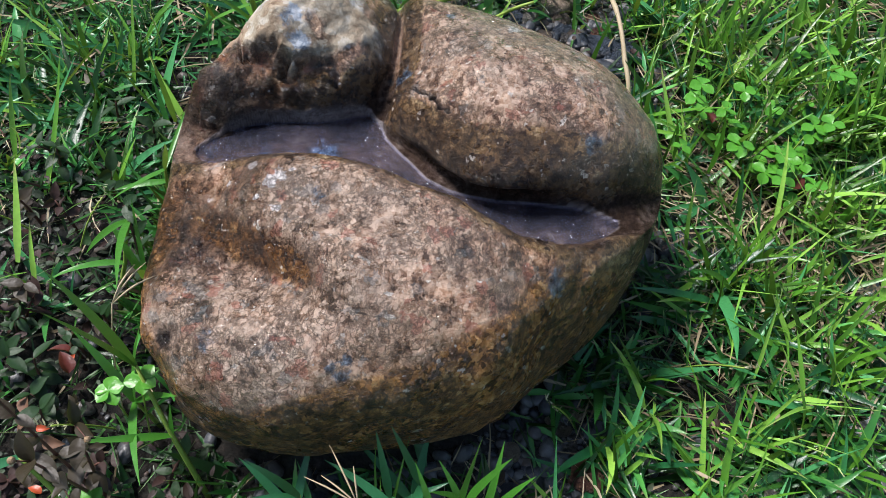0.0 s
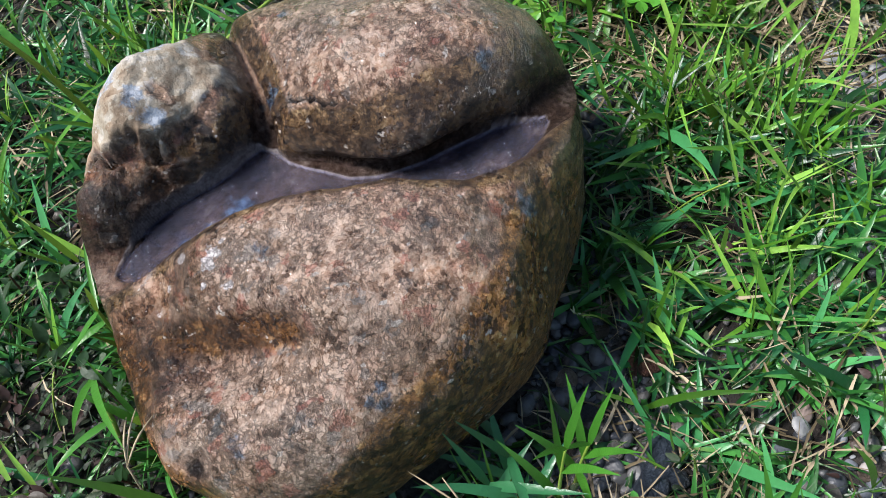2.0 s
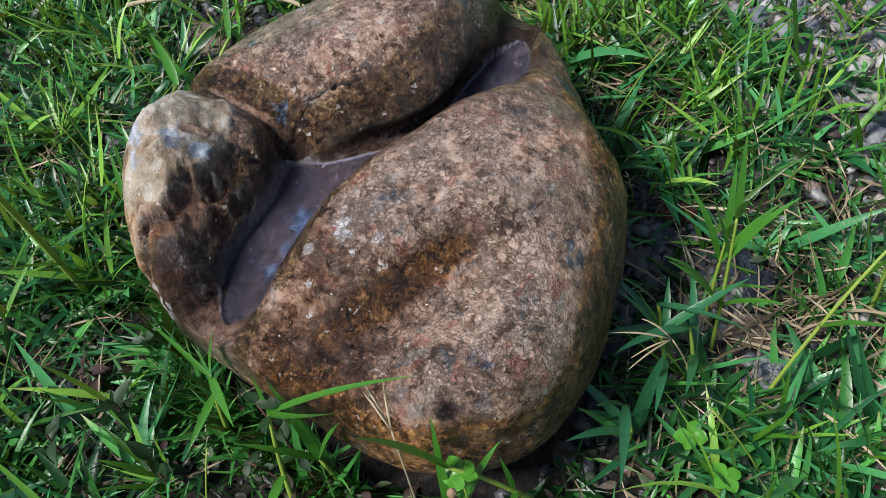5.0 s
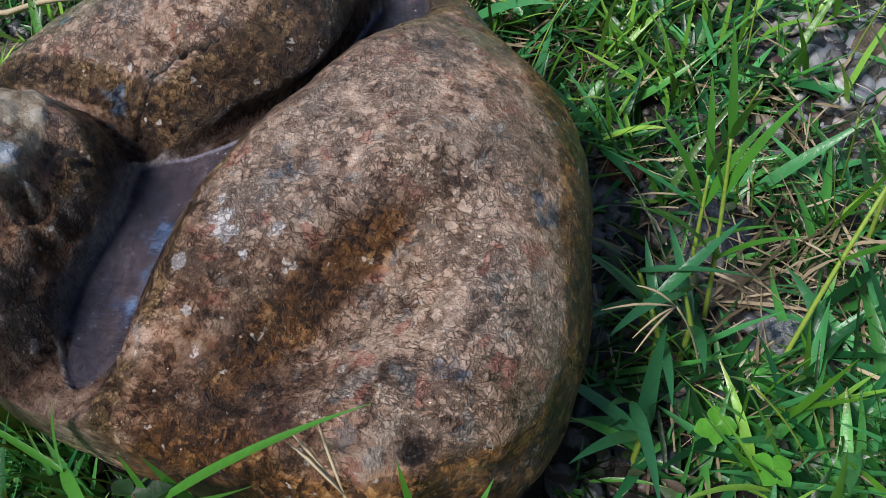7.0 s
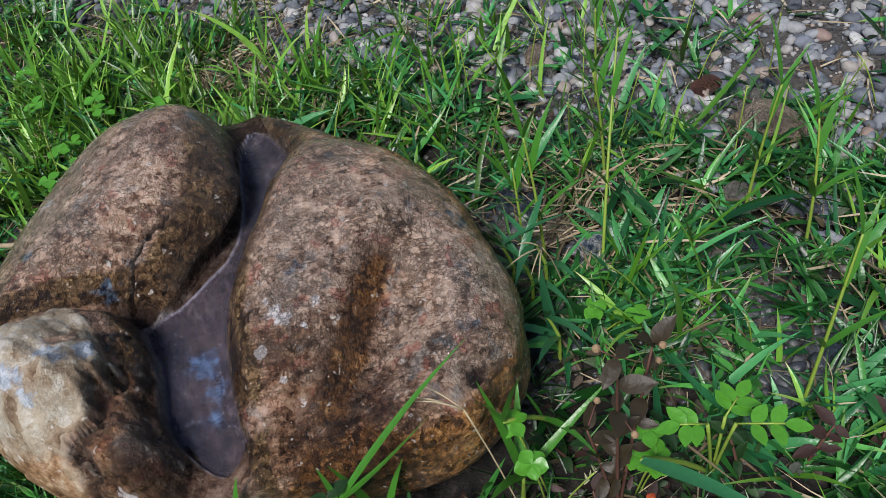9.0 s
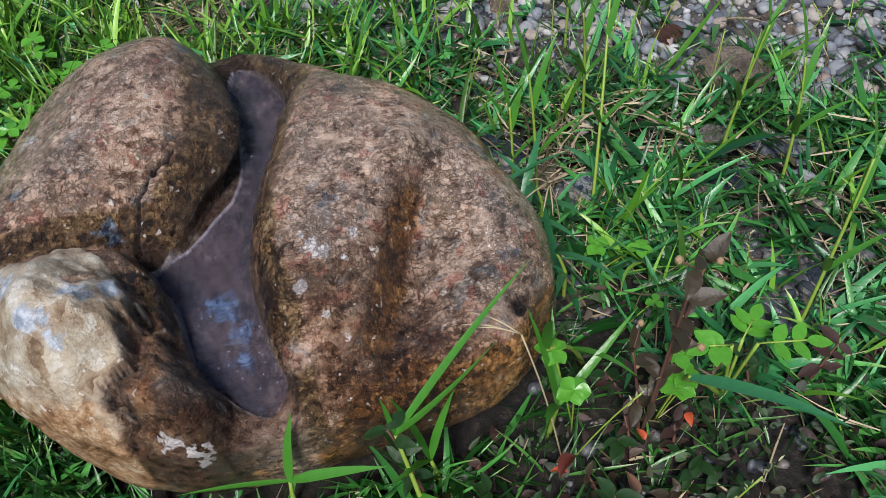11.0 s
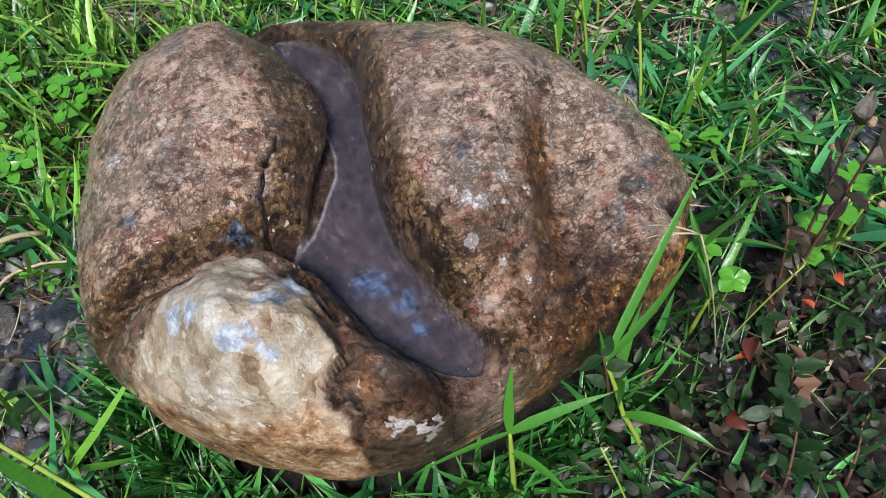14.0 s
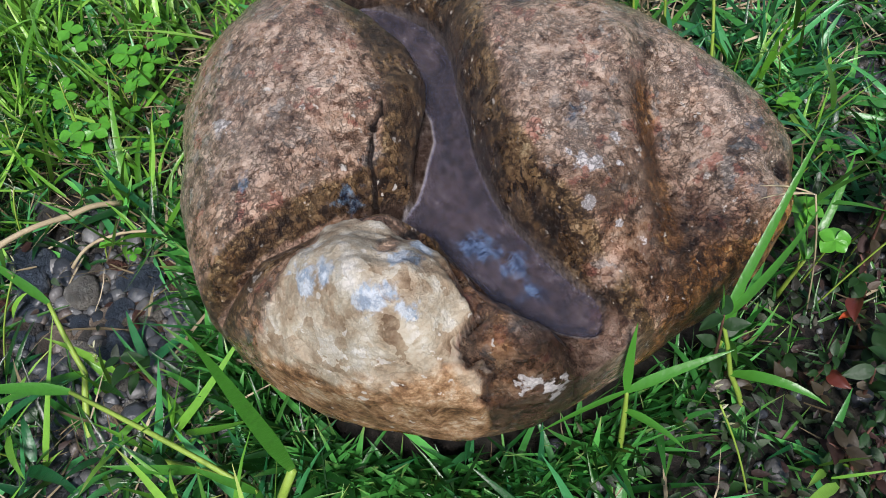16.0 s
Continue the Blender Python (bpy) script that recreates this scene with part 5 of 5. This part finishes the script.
for k in range(70):
    x, y = WEEDS.normal(-0.235, 0.055), WEEDS.normal(-0.055, 0.085)
    if stone_radius(np.array(x), np.array(y)) < 1.06:
        continue
    h = WEEDS.uniform(0.012, 0.042)
    dark_weed(x, y, [(x + WEEDS.normal(0, 0.012), y + WEEDS.normal(0, 0.012), floor_at(x, y) + h)], "low weed with dull green oval leaves" if k % 3 else "low weed with reddish brown leaves", WEED_DULL if k % 3 else (RUSTY if k % 2 else MAROON_DARK), 320 + k, WEEDS.uniform(0.008, 0.014), False)
for k, (x, y) in enumerate(((-0.208, 0.06), (-0.224, 0.137), (-0.215, -0.11), (-0.225, -0.08), (-0.19, 0.11), (-0.25, 0.08), (0.33, 0.25), (0.05, 0.235))):
    dark_weed(x, y, [(x + 0.005, y + 0.004, floor_at(x, y) + 0.04)], "low weed with dull green oval leaves", WEED_DULL, 380 + k, 0.014, False)


def fallen_leaf(x, y, z, size, mat, label, rz, tilt):
    ob = new("fallen_leaf", leaf_mesh("fallen_leaf", size, size * 0.6, mat, 1.0, 0.5, 0.9))
    ob.matrix_world = pose(x, y, z, tilt, -tilt * 0.5, rz)
    return tagged(ob, label, "leaf", "fallen leaves")


for k, (x, y, z, size, mat, label) in enumerate(((-0.198, -0.127, 0.070, 0.007, RED_LEAF, "small bright red-orange leaf among weeds"), (-0.195, -0.085, 0.062, 0.008, RED_LEAF, "small bright red-orange leaf among weeds"), (-0.190, -0.092, 0.066, 0.015, MAROON, "dull maroon leaf among weeds"),
                                                  (-0.205, -0.065, 0.035, 0.014, MAROON, "dull maroon leaf on the ground"), (-0.215, -0.105, 0.035, 0.015, DEAD_LEAF, "curled dry brown leaf on the ground"), (-0.225, -0.095, 0.035, 0.014, DEAD_LEAF, "curled dry brown leaf on the ground"),
                                                  (-0.210, -0.120, 0.030, 0.014, DEAD_LEAF, "curled dry brown leaf on the ground"), (0.310, 0.105, 0.015, 0.018, MAROON, "dull maroon leaf on the ground"), (0.255, 0.165, 0.02, 0.014, MAROON, "dull maroon leaf on the ground"), (-0.19, -0.16, 0.06, 0.008, RED_LEAF, "small bright red-orange leaf among weeds"))):
    fallen_leaf(x, y, z, size, mat, label, 57 * k, 15 + 9 * (k % 4))


def runner(points, thick, label, name="dry_runner"):
    pts = []
    for a, b in zip(points, points[1:]):
        pts += bend(a, b, 0.004, 6)[:-1]
    pts.append(Vector(points[-1]))
    ob = new(name, tube_mesh(name, pts, [thick * (1 + 0.25 * (i % 5 == 0)) for i in range(len(pts))], TAN_STEM, 6))
    return tagged(ob, label, "stem", "dry stems on the ground")


runner([(0.135, 0.420, 0.03), (0.165, 0.345, 0.035), (0.180, 0.270, 0.045), (0.186, 0.222, 0.03), (0.190, 0.190, 0.012)], 0.0020, "pale dry grass runner lying over the ground")
runner([(0.155, 0.180, 0.006), (0.170, 0.215, 0.012), (0.165, 0.240, 0.008)], 0.0012, "reddish brown twig on bare soil", "twig")


def dry_spray(foot, joint, tips, label):
    """A dry grass stalk that ends in a few thin pale spikes."""
    ob = thing("dry_seed_head", foot[0], foot[1], label, "dry seed head", "dry seed heads")
    o = ob.location
    a = Vector(joint) - o
    child("stem", tube_mesh("stem", bend((0, 0, -0.003), a, 0.010, 7), [0.0005] * 7, TAN_STEM, 5), ob)
    for tip in tips:
        child("spike", tube_mesh("spike", bend(a, Vector(tip) - o, 0.003, 6), [0.0003, 0.0005, 0.0006, 0.0006, 0.0004, 0.0002], TAN_STEM, 5), ob)
    return ob


dry_spray((-0.008, -0.185), (-0.017, -0.165, 0.068), [(-0.047, -0.152, 0.074), (-0.034, -0.136, 0.080), (-0.020, -0.148, 0.082), (-0.038, -0.150, 0.070)], "pale dry grass seed head at the stone's south foot")
dry_spray((-0.172, -0.100), (-0.150, -0.079, 0.130), [(-0.136, -0.055, 0.134), (-0.130, -0.062, 0.132), (-0.141, -0.058, 0.136)], "pale dry grass seed head leaning over the stone's west flank")


def seed_heads():
    """Thin seed stalks with pale grains, over the lawn."""
    rng = np.random.default_rng(91)
    p = scatter(rng, 85, lambda x, y: np.where(stone_radius(x, y) < 1.1, 0, near_share(x, y) ** 2), 0.6)
    for x, y in p:
        h = rng.uniform(0.04, 0.085)
        ob = thing("seed_stalk", x, y, "thin grass stalk with a pale seed head", "seed stalk", "seed stalks in the lawn")
        top = Vector((rng.normal(0, 0.022), rng.normal(0, 0.022), h))
        pts = bend((0, 0, -0.002), top, 0.006, 7)
        child("stem", tube_mesh("stem", pts, [0.0006] * 7, STEM_GREEN, 4), ob)
        n = 14
        t = np.linspace(0, 1, n)
        d = (top.normalized() * 0.03)
        base = np.array([tuple(top + d * (q - 0.5)) for q in t])
        v, f, along = blades(rng, base, rng.uniform(0, 6.28, n), np.full(n, 0.0042), np.full(n, 0.0013), rng.uniform(0.5, 1.2, n), np.full(n, 0.2), 0.5, 2)
        tagged(child("seed_head", mesh_object("seed_head", v, f, SEED, attrs={"along": along}).data, ob), kind="stuff")
        bpy.data.objects.remove(next(o for o in scene.objects if o.name.startswith("seed_head") and o.parent is None))


seed_heads()


# teal plastic sheet at the edge of the grass
def teal_sheet():
    corner, a, b = np.array([0.165, 0.548]), np.array([0.10, -0.10]), np.array([0.10, 0.11])
    n = 14
    verts = []
    for i in range(n + 1):
        for j in range(n + 1):
            p = corner + a * i / n + b * j / n
            verts.append((p[0], p[1], 0.022 + 0.004 * math.sin(5 * i / n + 3 * j / n)))
    k = n + 1
    faces = [(i * k + j, i * k + k + j, i * k + k + j + 1, i * k + j + 1) for i in range(n) for j in range(n)]
    m = len(verts)
    verts += [(x, y, z - 0.012) for x, y, z in verts]
    faces += [tuple(m + q for q in f[::-1]) for f in faces]
    ring = [i * k for i in range(k)] + [n * k + j for j in range(1, k)] + [i * k + n for i in range(n - 1, -1, -1)] + [j for j in range(n - 1, 0, -1)]
    faces += [(ring[i], ring[i - 1], ring[i - 1] + m, ring[i] + m) for i in range(len(ring))]
    tagged(mesh_object("plastic_sheet", verts, faces, TEAL), "bright teal plastic sheet lying in the grass", "plastic sheet")


teal_sheet()
